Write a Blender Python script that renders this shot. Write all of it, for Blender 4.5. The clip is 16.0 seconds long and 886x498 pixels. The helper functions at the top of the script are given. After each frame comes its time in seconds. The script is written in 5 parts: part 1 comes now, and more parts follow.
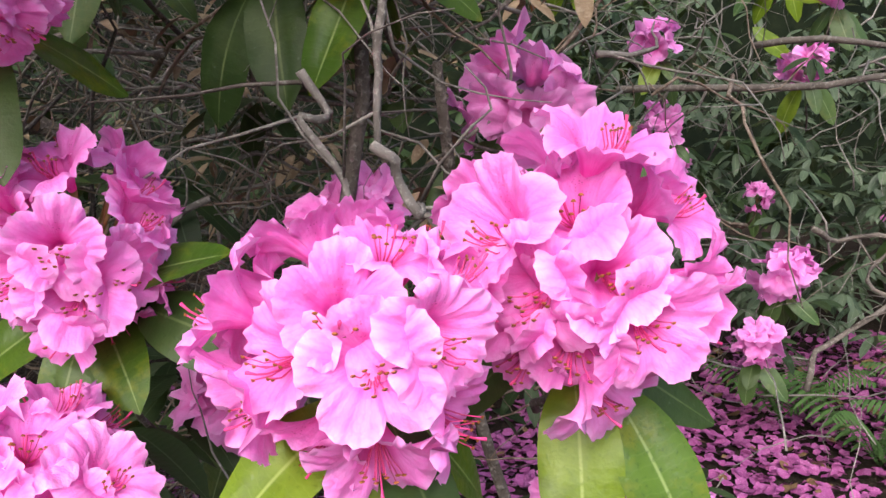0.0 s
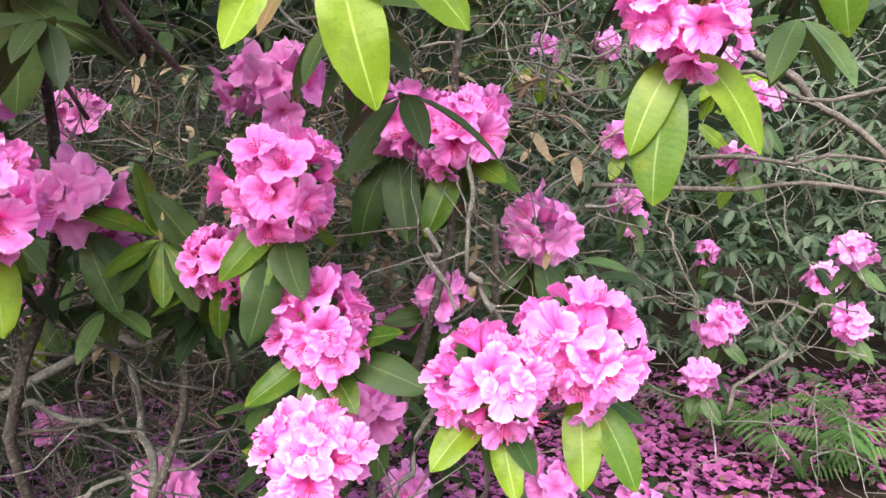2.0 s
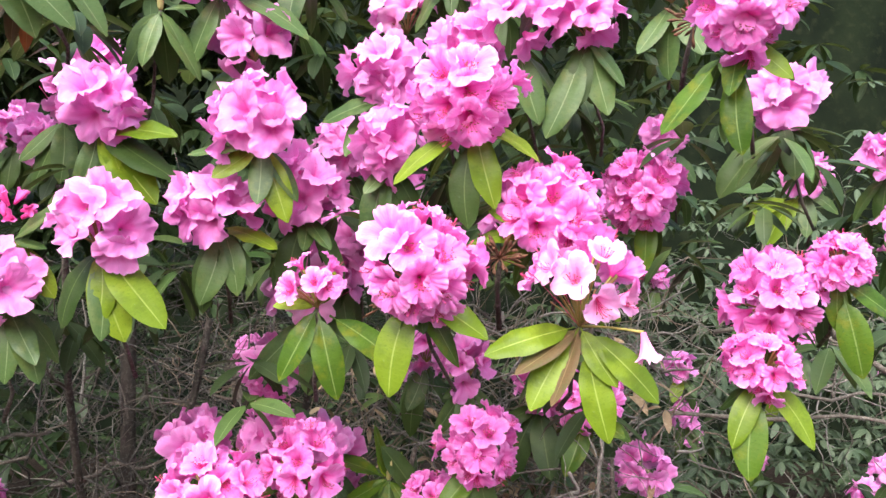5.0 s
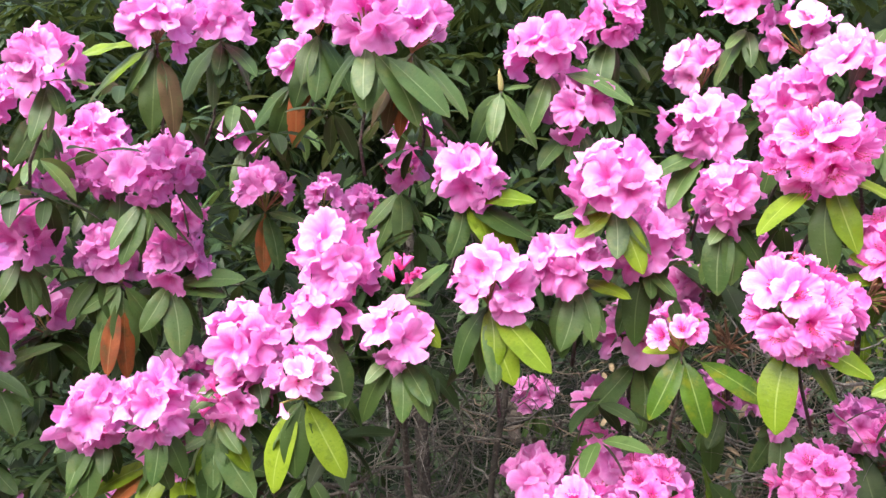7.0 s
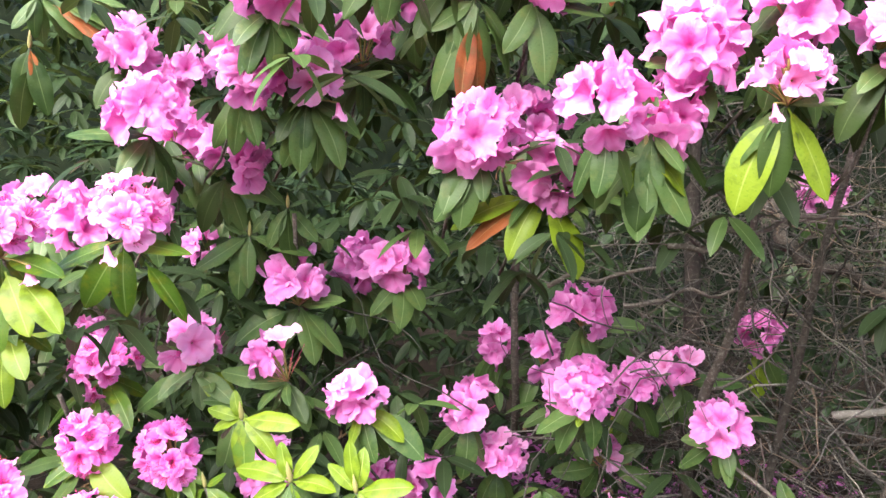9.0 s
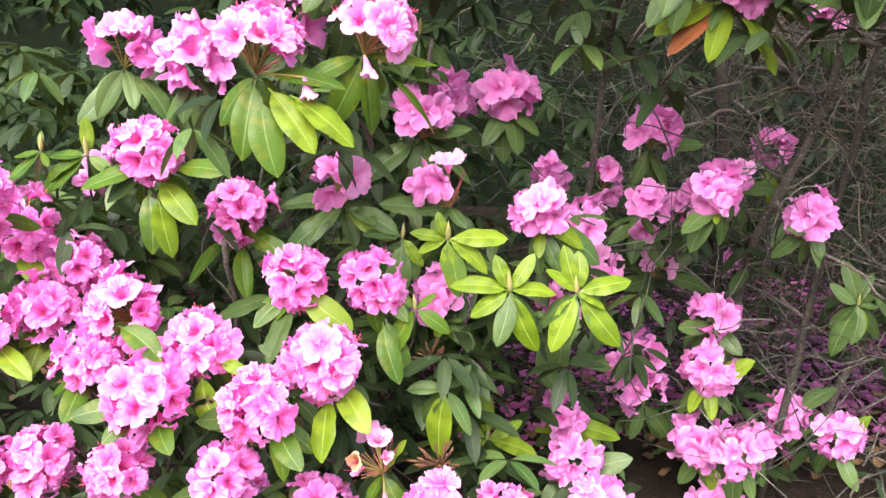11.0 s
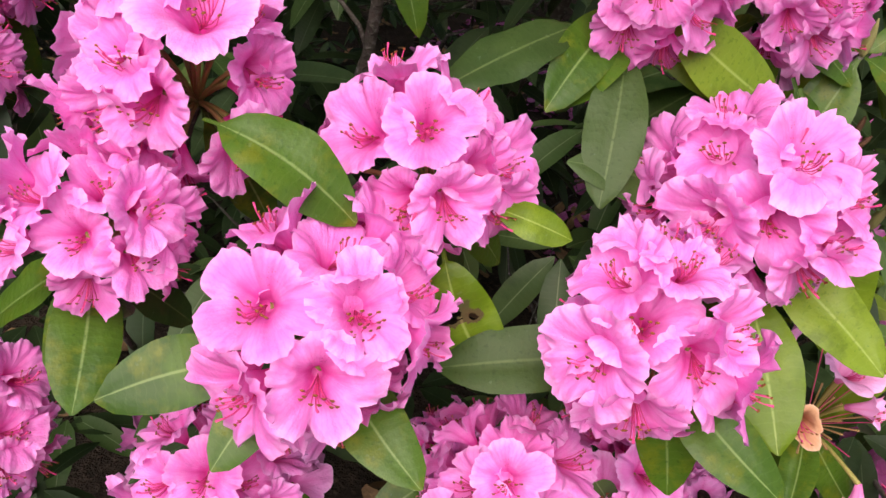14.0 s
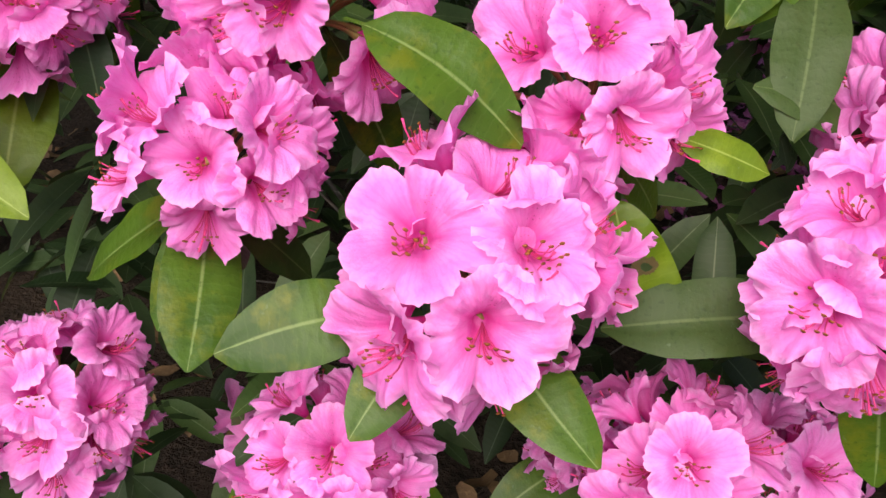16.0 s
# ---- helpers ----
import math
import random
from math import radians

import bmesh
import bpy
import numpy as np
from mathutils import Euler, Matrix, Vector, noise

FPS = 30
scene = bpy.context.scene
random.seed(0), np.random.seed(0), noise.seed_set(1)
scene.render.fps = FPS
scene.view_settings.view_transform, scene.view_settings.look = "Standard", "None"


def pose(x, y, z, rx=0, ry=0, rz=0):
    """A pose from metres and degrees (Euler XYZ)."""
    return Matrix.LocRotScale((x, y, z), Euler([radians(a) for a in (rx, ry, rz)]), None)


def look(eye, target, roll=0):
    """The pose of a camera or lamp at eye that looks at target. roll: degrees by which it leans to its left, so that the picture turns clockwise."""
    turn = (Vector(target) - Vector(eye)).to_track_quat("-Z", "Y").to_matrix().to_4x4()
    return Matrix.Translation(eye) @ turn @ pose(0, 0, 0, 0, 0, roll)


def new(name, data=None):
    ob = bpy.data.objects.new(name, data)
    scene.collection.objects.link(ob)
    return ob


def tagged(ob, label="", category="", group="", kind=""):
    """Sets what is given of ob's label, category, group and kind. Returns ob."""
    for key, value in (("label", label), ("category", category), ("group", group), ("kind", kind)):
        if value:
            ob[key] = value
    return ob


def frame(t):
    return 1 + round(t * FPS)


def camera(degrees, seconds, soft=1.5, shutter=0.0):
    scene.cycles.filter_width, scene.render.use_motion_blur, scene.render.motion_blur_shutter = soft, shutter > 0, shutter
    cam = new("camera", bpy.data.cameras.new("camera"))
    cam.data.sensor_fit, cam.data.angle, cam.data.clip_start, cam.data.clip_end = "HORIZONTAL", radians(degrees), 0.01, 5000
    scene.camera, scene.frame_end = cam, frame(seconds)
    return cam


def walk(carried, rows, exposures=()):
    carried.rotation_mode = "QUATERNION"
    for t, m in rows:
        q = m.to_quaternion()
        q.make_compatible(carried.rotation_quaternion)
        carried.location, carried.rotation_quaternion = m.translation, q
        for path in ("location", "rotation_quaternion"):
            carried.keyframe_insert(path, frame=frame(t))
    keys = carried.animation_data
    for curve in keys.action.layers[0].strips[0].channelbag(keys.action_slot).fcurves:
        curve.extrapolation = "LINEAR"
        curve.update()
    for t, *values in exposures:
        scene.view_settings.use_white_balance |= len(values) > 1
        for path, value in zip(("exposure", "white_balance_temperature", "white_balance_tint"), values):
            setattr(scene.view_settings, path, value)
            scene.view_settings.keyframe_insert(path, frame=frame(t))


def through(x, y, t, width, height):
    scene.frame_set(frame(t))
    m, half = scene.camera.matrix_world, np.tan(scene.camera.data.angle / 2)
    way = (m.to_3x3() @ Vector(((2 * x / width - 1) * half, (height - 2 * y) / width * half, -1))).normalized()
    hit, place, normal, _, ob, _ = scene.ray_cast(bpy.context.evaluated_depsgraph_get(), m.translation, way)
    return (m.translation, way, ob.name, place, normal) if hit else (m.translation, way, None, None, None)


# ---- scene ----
cam = camera(58.0, 16.0)
PATH = [
    (0, (0.0, 0.0, 1.5), (0.0, 1.97, 1.153), -2.0),
    (0.5, (-0.028, -0.105, 1.505), (0.066, 1.866, 1.176), -1.3),
    (1, (-0.05, -0.204, 1.535), (0.122, 1.764, 1.222), -0.8),
    (1.5, (-0.101, -0.386, 1.61), (0.037, 1.585, 1.298), -0.9),
    (2, (-0.159, -0.6, 1.701), (-0.076, 1.378, 1.418), -0.4),
    (2.5, (-0.291, -0.713, 1.767), (-0.145, 1.27, 1.551), -0.5),
    (3, (-0.352, -0.77, 1.798), (-0.165, 1.215, 1.643), -0.1),
    (3.5, (-0.311, -0.874, 1.857), (-0.209, 1.122, 1.794), 0.8),
    (3.7, (-0.292, -0.916, 1.876), (-0.22, 1.083, 1.855), 0.8),
    (5.8, (-0.586, -1.296, 1.954), (-0.656, 0.685, 2.215), -0.3),
    (6, (-0.609, -1.315, 1.965), (-0.761, 0.659, 2.249), -0.6),
    (6.5, (-0.678, -1.371, 1.96), (-1.023, 0.579, 2.239), -1.0),
    (7, (-0.772, -1.375, 1.934), (-1.198, 0.562, 2.189), -0.7),
    (7.5, (-0.915, -1.354, 1.869), (-1.429, 0.566, 2.089), 0.6),
    (8, (-1.11, -1.295, 1.749), (-1.71, 0.609, 1.86), 1.8),
    (8.5, (-1.352, -1.279, 1.662), (-1.968, 0.624, 1.656), 0.7),
    (8.7, (-1.445, -1.287, 1.647), (-2.057, 0.616, 1.6), 1.9),
    (10.8, (-2.404, -1.495, 1.449), (-2.527, 0.477, 1.142), 0.5),
    (11, (-2.49, -1.523, 1.438), (-2.56, 0.442, 1.074), 0.1),
    (11.5, (-2.685, -1.43, 1.409), (-2.752, 0.517, 0.958), 0.1),
    (12, (-2.896, -1.138, 1.322), (-2.927, 0.79, 0.793), 1.7),
    (12.5, (-3.134, -0.916, 1.284), (-2.975, 0.968, 0.633), 1.3),
    (13, (-3.178, -0.699, 1.25), (-2.964, 1.087, 0.375), 0.9),
    (13.5, (-3.19, -0.515, 1.184), (-2.954, 1.253, 0.279), 1.9),
    (14, (-3.17, -0.412, 1.148), (-2.906, 1.323, 0.19), 2.5),
    (14.5, (-3.159, -0.36, 1.14), (-2.89, 1.366, 0.168), 2.4),
    (15, (-3.155, -0.31, 1.117), (-2.908, 1.41, 0.128), 1.8),
    (15.5, (-3.198, -0.317, 1.084), (-3.023, 1.409, 0.089), 1.3),
    (16, (-3.234, -0.343, 1.056), (-3.111, 1.417, 0.114), 0.4),
]
walk(cam, [(t, look(eye, target, roll)) for t, eye, target, roll in PATH],
     [(0, 0.96, 6450, 16), (0.5, 1.12, 6450, 14), (1.0, 1.26, 6450, 13), (2.0, 1.45, 6450, 10), (3.0, 1.38, 6450, 12), (3.7, 1.30, 6450, 13), (6.0, 1.25, 6450, 13), (8.0, 1.55, 6450, 11),
      (8.7, 1.68, 6450, 11), (11.0, 1.42, 6600, 12), (12.0, 1.14, 6650, 13), (13.0, 0.72, 6700, 13), (14.0, 0.24, 6750, 13), (16.0, 0.22, 6750, 12)])

# ---- world and light: bright overcast sky ----
world = bpy.data.worlds.new("overcast_sky")
scene.world = world
world.use_nodes = True
wn = world.node_tree.nodes
sky = wn.new("ShaderNodeTexSky")
sky.sky_type, sky.sun_disc = "NISHITA", False
sky.sun_elevation, sky.sun_rotation = radians(47), radians(196)
sky.dust_density, sky.ozone_density = 4.0, 1.0
wn["Background"].inputs["Strength"].default_value = 0.175
world.node_tree.links.new(sky.outputs["Color"], wn["Background"].inputs["Color"])
sun = new("sun", bpy.data.lights.new("sun", "SUN"))
sun.data.energy, sun.data.angle, sun.data.color = 2.75, radians(60), (1.0, 0.985, 0.96)
sun.matrix_world = look((-1.1, -4.0, 4.4), (0, 0, 0))


# ---- materials ----
def nodes_of(name):
    m = bpy.data.materials.new(name)
    m.use_nodes = True
    nt = m.node_tree
    nt.nodes.clear()
    return m, nt.nodes, nt.links, nt.nodes.new("ShaderNodeOutputMaterial")


def ramp(n, stops):
    r = n.new("ShaderNodeValToRGB")
    while len(r.color_ramp.elements) < len(stops):
        r.color_ramp.elements.new(0.5)
    for e, (p, c) in zip(r.color_ramp.elements, stops):
        e.position, e.color = p, (*c, 1)
    return r


def mixed(n, l, a, b, fac, mode="MIX"):
    x = n.new("ShaderNodeMix")
    x.data_type, x.blend_type = "RGBA", mode
    for sock, v in ((6, a), (7, b), (0, fac)):
        if hasattr(v, "links"):
            l.new(v, x.inputs[sock])
        elif sock == 0:
            x.inputs[0].default_value = v
        else:
            x.inputs[sock].default_value = (*v, 1)
    return x.outputs[2]


def noise_tex(n, l, coord, scale, detail=3.0, rough=0.55):
    t = n.new("ShaderNodeTexNoise")
    t.inputs["Scale"].default_value, t.inputs["Detail"].default_value, t.inputs["Roughness"].default_value = scale, detail, rough
    l.new(coord, t.inputs["Vector"])
    return t.outputs["Fac"]


def ranged(n, l, v, a, b, c=0.0, d=1.0):
    m = n.new("ShaderNodeMapRange")
    l.new(v, m.inputs[0])
    for k, x in enumerate((a, b, c, d)):
        m.inputs[k + 1].default_value = x
    return m.outputs[0]


def bumped(n, l, height, strength, distance):
    b = n.new("ShaderNodeBump")
    b.inputs["Strength"].default_value, b.inputs["Distance"].default_value = strength, distance
    l.new(height, b.inputs["Height"])
    return b.outputs["Normal"]


def surface(n, l, out, colour, rough, normal=None, through=0.0, spec=0.5, tint=None):
    p = n.new("ShaderNodeBsdfPrincipled")
    l.new(colour, p.inputs["Base Color"])
    p.inputs["Roughness"].default_value = rough
    p.inputs["Specular IOR Level"].default_value = spec
    if normal is not None:
        l.new(normal, p.inputs["Normal"])
    if through:
        t = n.new("ShaderNodeBsdfTranslucent")
        l.new(tint if tint is not None else colour, t.inputs["Color"])
        x = n.new("ShaderNodeMixShader")
        x.inputs[0].default_value = through
        l.new(p.outputs[0], x.inputs[1])
        l.new(t.outputs[0], x.inputs[2])
        l.new(x.outputs[0], out.inputs["Surface"])
    else:
        l.new(p.outputs[0], out.inputs["Surface"])


def petal_material(name, throat, mid, lobe, edge):
    m, n, l, out = nodes_of(name)
    tc = n.new("ShaderNodeTexCoord")
    sep = n.new("ShaderNodeSeparateXYZ")
    l.new(tc.outputs["UV"], sep.inputs[0])
    base = ramp(n, ((0.06, throat), (0.26, mid), (0.58, lobe), (0.84, lobe), (1.0, edge)))
    l.new(sep.outputs["Y"], base.inputs[0])
    info = n.new("ShaderNodeObjectInfo")
    # each flower leans a little paler or deeper
    col = mixed(n, l, base.outputs[0], mid, ranged(n, l, info.outputs["Random"], 0, 1, 0.0, 0.40))
    # soft cloudy variation and fine veins running outward
    col = mixed(n, l, col, edge, ranged(n, l, noise_tex(n, l, tc.outputs["Object"], 1.6), 0.45, 0.75, 0.0, 0.55))
    vein = n.new("ShaderNodeTexWave")
    vein.bands_direction, vein.wave_profile = "X", "SIN"
    vein.inputs["Scale"].default_value, vein.inputs["Distortion"].default_value, vein.inputs["Detail"].default_value = 14, 3.5, 2
    l.new(tc.outputs["UV"], vein.inputs["Vector"])
    col = mixed(n, l, col, mid, ranged(n, l, vein.outputs["Fac"], 0.55, 1.0, 0.0, 0.20))
    # a deeper streak down the middle of each lobe, fading to the rim
    lobe = n.new("ShaderNodeMath")
    lobe.operation = "MULTIPLY_ADD"
    l.new(sep.outputs["X"], lobe.inputs[0])
    lobe.inputs[1].default_value, lobe.inputs[2].default_value = 5.0, 0.25
    across = n.new("ShaderNodeMath")
    across.operation = "PINGPONG"
    across.inputs[1].default_value = 0.5
    l.new(lobe.outputs[0], across.inputs[0])
    streak = n.new("ShaderNodeMath")
    streak.operation = "MULTIPLY"
    l.new(ranged(n, l, across.outputs[0], 0.30, 0.5, 0.0, 0.50), streak.inputs[0])
    l.new(ranged(n, l, sep.outputs["Y"], 0.35, 0.95, 1.0, 0.0), streak.inputs[1])
    col = mixed(n, l, col, throat, streak.outputs[0])
    # dark freckles on the upper lobe
    v = n.new("ShaderNodeTexVoronoi")
    v.inputs["Scale"].default_value = 15
    l.new(tc.outputs["Object"], v.inputs["Vector"])
    dots = ranged(n, l, v.outputs["Distance"], 0.16, 0.24, 1.0, 0.0)
    upper = n.new("ShaderNodeMath")
    upper.operation = "MULTIPLY"
    band = ramp(n, ((0.0, (0, 0, 0)), (0.17, (0, 0, 0)), (0.25, (1, 1, 1)), (0.33, (0, 0, 0))))
    l.new(sep.outputs["X"], band.inputs[0])
    l.new(dots, upper.inputs[0])
    l.new(band.outputs[0], upper.inputs[1])
    ring = n.new("ShaderNodeMath")
    ring.operation = "MULTIPLY"
    rr = ramp(n, ((0.25, (0, 0, 0)), (0.4, (1, 1, 1)), (0.62, (1, 1, 1)), (0.75, (0, 0, 0))))
    l.new(sep.outputs["Y"], rr.inputs[0])
    l.new(upper.outputs[0], ring.inputs[0])
    l.new(rr.outputs[0], ring.inputs[1])
    col = mixed(n, l, col, (0.42, 0.03, 0.14), ranged(n, l, ring.outputs[0], 0, 1, 0, 0.8))
    mp = n.new("ShaderNodeMapping")
    mp.inputs["Scale"].default_value = (30, 3.2, 1)
    l.new(tc.outputs["UV"], mp.inputs["Vector"])
    crease = noise_tex(n, l, mp.outputs[0], 1.0, 3.0)
    soft = noise_tex(n, l, tc.outputs["Object"], 4.0, 3.0)
    both = mixed(n, l, crease, soft, 0.5)
    col = mixed(n, l, col, mid, ranged(n, l, crease, 0.50, 0.70, 0, 0.20))
    surface(n, l, out, col, 0.5, bumped(n, l, both, 0.20, 0.06), 0.32, 0.30)
    return m


def leaf_material(name, dark, light, rib, rough=0.40, blotch=None, gloss=0.18):
    m, n, l, out = nodes_of(name)
    tc = n.new("ShaderNodeTexCoord")
    sep = n.new("ShaderNodeSeparateXYZ")
    l.new(tc.outputs["UV"], sep.inputs[0])
    info = n.new("ShaderNodeObjectInfo")
    geo = n.new("ShaderNodeNewGeometry")
    add = n.new("ShaderNodeMath")
    l.new(info.outputs["Random"], add.inputs[0])
    l.new(geo.outputs["Random Per Island"], add.inputs[1])
    fr = n.new("ShaderNodeMath")
    fr.operation = "FRACT"
    l.new(add.outputs[0], fr.inputs[0])
    col = mixed(n, l, dark, light, fr.outputs[0])
    patch = noise_tex(n, l, tc.outputs["Object"], 3.0, 4.0, 0.6)
    col = mixed(n, l, col, light, ranged(n, l, patch, 0.46, 0.66, 0, 0.75))
    if blotch:
        spots = noise_tex(n, l, tc.outputs["Object"], 4.5, 4.0, 0.65)
        col = mixed(n, l, col, blotch, ranged(n, l, spots, 0.50, 0.66, 0, 0.75))
    # side veins and the pale midrib
    vein = n.new("ShaderNodeTexWave")
    vein.bands_direction, vein.wave_profile = "Y", "SIN"
    vein.inputs["Scale"].default_value, vein.inputs["Distortion"].default_value = 5.5, 3.0
    l.new(tc.outputs["UV"], vein.inputs["Vector"])
    col = mixed(n, l, col, rib, ranged(n, l, vein.outputs["Fac"], 0.93, 1.0, 0, 0.05))
    off = n.new("ShaderNodeMath")
    off.operation = "SUBTRACT"
    l.new(sep.outputs["X"], off.inputs[0])
    off.inputs[1].default_value = 0.5
    ab = n.new("ShaderNodeMath")
    ab.operation = "ABSOLUTE"
    l.new(off.outputs[0], ab.inputs[0])
    col = mixed(n, l, col, rib, ranged(n, l, ab.outputs[0], 0.008, 0.030, 0.62, 0.0))
    fine = noise_tex(n, l, tc.outputs["Object"], 40.0, 3.0)
    col = mixed(n, l, col, dark, ranged(n, l, fine, 0.58, 0.70, 0, 0.6))
    scuff = noise_tex(n, l, tc.outputs["Object"], 19.0, 2.0)
    col = mixed(n, l, col, (0.22, 0.30, 0.19), ranged(n, l, scuff, 0.70, 0.76, 0, 0.18))
    hgt = mixed(n, l, vein.outputs["Color"], fine, 0.85)
    surface(n, l, out, col, rough, bumped(n, l, hgt, 0.08, 0.012), 0.16, gloss, tint=mixed(n, l, col, (0.34, 0.42, 0.08), 0.30))
    return m


def grain_material(name, a, b, c, scale, rough=0.85, bump=0.6, dist=0.01, coord="Object", spec=0.3):
    m, n, l, out = nodes_of(name)
    tc = n.new("ShaderNodeTexCoord")
    big = noise_tex(n, l, tc.outputs[coord], scale, 5.0, 0.6)
    small = noise_tex(n, l, tc.outputs[coord], scale * 7, 4.0, 0.65)
    geo = n.new("ShaderNodeNewGeometry")
    col = mixed(n, l, a, b, ranged(n, l, big, 0.38, 0.62))
    col = mixed(n, l, col, c, ranged(n, l, small, 0.52, 0.68, 0, 0.85))
    col = mixed(n, l, col, a, ranged(n, l, geo.outputs["Random Per Island"], 0, 1, 0, 0.5))
    surface(n, l, out, col, rough, bumped(n, l, small, bump, dist), 0.0, spec)
    return m


PETAL = petal_material("petal_pink", (0.72, 0.035, 0.33), (0.87, 0.13, 0.55), (0.95, 0.30, 0.76), (0.98, 0.50, 0.89))
PETAL_OPEN = petal_material("petal_pink_open", (0.74, 0.11, 0.43), (0.82, 0.19, 0.57), (0.87, 0.31, 0.71), (0.92, 0.47, 0.82))
PETAL_FADED = petal_material("petal_faded", (0.80, 0.18, 0.46), (0.91, 0.34, 0.67), (0.93, 0.45, 0.79), (0.95, 0.57, 0.86))
PETAL_BUD = petal_material("petal_bud_magenta", (0.66, 0.04, 0.24), (0.78, 0.07, 0.36), (0.86, 0.16, 0.52), (0.92, 0.32, 0.66))
LEAVES = {
    "g": leaf_material("leaf_green", (0.028, 0.070, 0.007), (0.074, 0.142, 0.014), (0.24, 0.33, 0.11), 0.28, (0.128, 0.152, 0.010), 0.20),
    # m is g greyed and lightened for sheen, on shoots without fine detail
    "m": leaf_material("leaf_green_sheen_grey", (0.034, 0.076, 0.018), (0.085, 0.148, 0.042), (0.25, 0.33, 0.15), 0.40, (0.11, 0.15, 0.04), 0.30),
    "y": leaf_material("leaf_lime", (0.088, 0.152, 0.007), (0.172, 0.250, 0.019), (0.34, 0.43, 0.11), 0.30, (0.080, 0.125, 0.010), 0.20),
    "d": leaf_material("leaf_dark", (0.020, 0.045, 0.010), (0.046, 0.080, 0.019), (0.13, 0.18, 0.06), 0.40),
    "o": leaf_material("leaf_orange", (0.16, 0.040, 0.016), (0.31, 0.095, 0.028), (0.38, 0.22, 0.09), 0.5, (0.10, 0.075, 0.026)),
    "b": leaf_material("leaf_brown", (0.075, 0.060, 0.024), (0.13, 0.085, 0.04), (0.28, 0.22, 0.10), 0.5, (0.08, 0.10, 0.03)),
}
LEAF_WORDS = {"g": "green", "m": "grey-green", "y": "lime-green", "d": "dark green", "o": "orange-red withered", "b": "brown withered"}
STALK = grain_material("stalk_green_red", (0.20, 0.26, 0.06), (0.38, 0.22, 0.08), (0.45, 0.12, 0.08), 60, 0.5, 0.2, 0.002)
STALK_TAN = grain_material("stalk_tan", (0.30, 0.19, 0.08), (0.44, 0.27, 0.12), (0.50, 0.20, 0.10), 60, 0.5, 0.2, 0.002)
FILAMENT = grain_material("filament_crimson", (0.58, 0.03, 0.16), (0.70, 0.07, 0.26), (0.74, 0.16, 0.34), 80, 0.45, 0.1, 0.001)
ANTHER = grain_material("anther_brown", (0.24, 0.07, 0.015), (0.36, 0.13, 0.03), (0.12, 0.03, 0.015), 300, 0.6, 0.3, 0.001)
BUD = grain_material("bud_scale", (0.30, 0.33, 0.10), (0.44, 0.30, 0.15), (0.50, 0.42, 0.22), 70, 0.5, 0.4, 0.003)
BARK = grain_material("bark_lichen", (0.060, 0.050, 0.041), (0.125, 0.105, 0.086), (0.32, 0.30, 0.26), 14, 0.9, 0.9, 0.01)
BARK_DARK = grain_material("bark_dark", (0.030, 0.025, 0.021), (0.062, 0.051, 0.041), (0.15, 0.135, 0.115), 14, 0.9, 0.9, 0.01)
TWIG = grain_material("twig_grey", (0.075, 0.062, 0.052), (0.15, 0.13, 0.108), (0.34, 0.315, 0.275), 20, 0.9, 0.6, 0.004)
# grey lichened twig, its colours darkened for the shade inside the bush
TWIG_INNER = grain_material("twig_lichen_dark", (0.048, 0.043, 0.039), (0.10, 0.092, 0.084), (0.29, 0.275, 0.245), 20, 0.9, 0.6, 0.004, spec=0.1)
SOIL = grain_material("soil_litter", (0.022, 0.016, 0.012), (0.045, 0.032, 0.023), (0.085, 0.06, 0.042), 9, 0.95, 1.0, 0.03, spec=0.1)
LITTER = grain_material("dead_leaf", (0.12, 0.07, 0.035), (0.22, 0.13, 0.06), (0.30, 0.19, 0.09), 15, 0.8, 0.5, 0.004)
CAPSULE = grain_material("capsule_brown", (0.07, 0.030, 0.016), (0.15, 0.070, 0.036), (0.26, 0.15, 0.08), 60, 0.7, 0.5, 0.002)
PETAL_DRY = petal_material("petal_dry_orange", (0.40, 0.14, 0.05), (0.58, 0.26, 0.12), (0.74, 0.42, 0.26), (0.84, 0.58, 0.42))
BEIGE = grain_material("withered_beige", (0.20, 0.14, 0.08), (0.34, 0.26, 0.16), (0.44, 0.36, 0.24), 15, 0.8, 0.5, 0.004)
FERN = leaf_material("fern_green", (0.035, 0.085, 0.022), (0.075, 0.15, 0.042), (0.12, 0.20, 0.07), 0.5)
# leaf green darkened for the shade inside, under and behind the bush
SHADE = leaf_material("leaf_shade_green", (0.014, 0.029, 0.011), (0.035, 0.060, 0.022), (0.10, 0.14, 0.07), 0.42)
FAR_LEAF = leaf_material("leaf_grey_green", (0.040, 0.066, 0.038), (0.090, 0.125, 0.075), (0.20, 0.26, 0.15), 0.38)
TWIG_FAR = grain_material("twig_weathered", (0.12, 0.11, 0.095), (0.24, 0.22, 0.195), (0.48, 0.46, 0.41), 20, 0.9, 0.6, 0.004, spec=0.1)
FALLEN = grain_material("fallen_petal", (0.25, 0.045, 0.17), (0.40, 0.11, 0.29), (0.55, 0.26, 0.44), 25, 0.6, 0.4, 0.004)

rnd = random.Random(11)


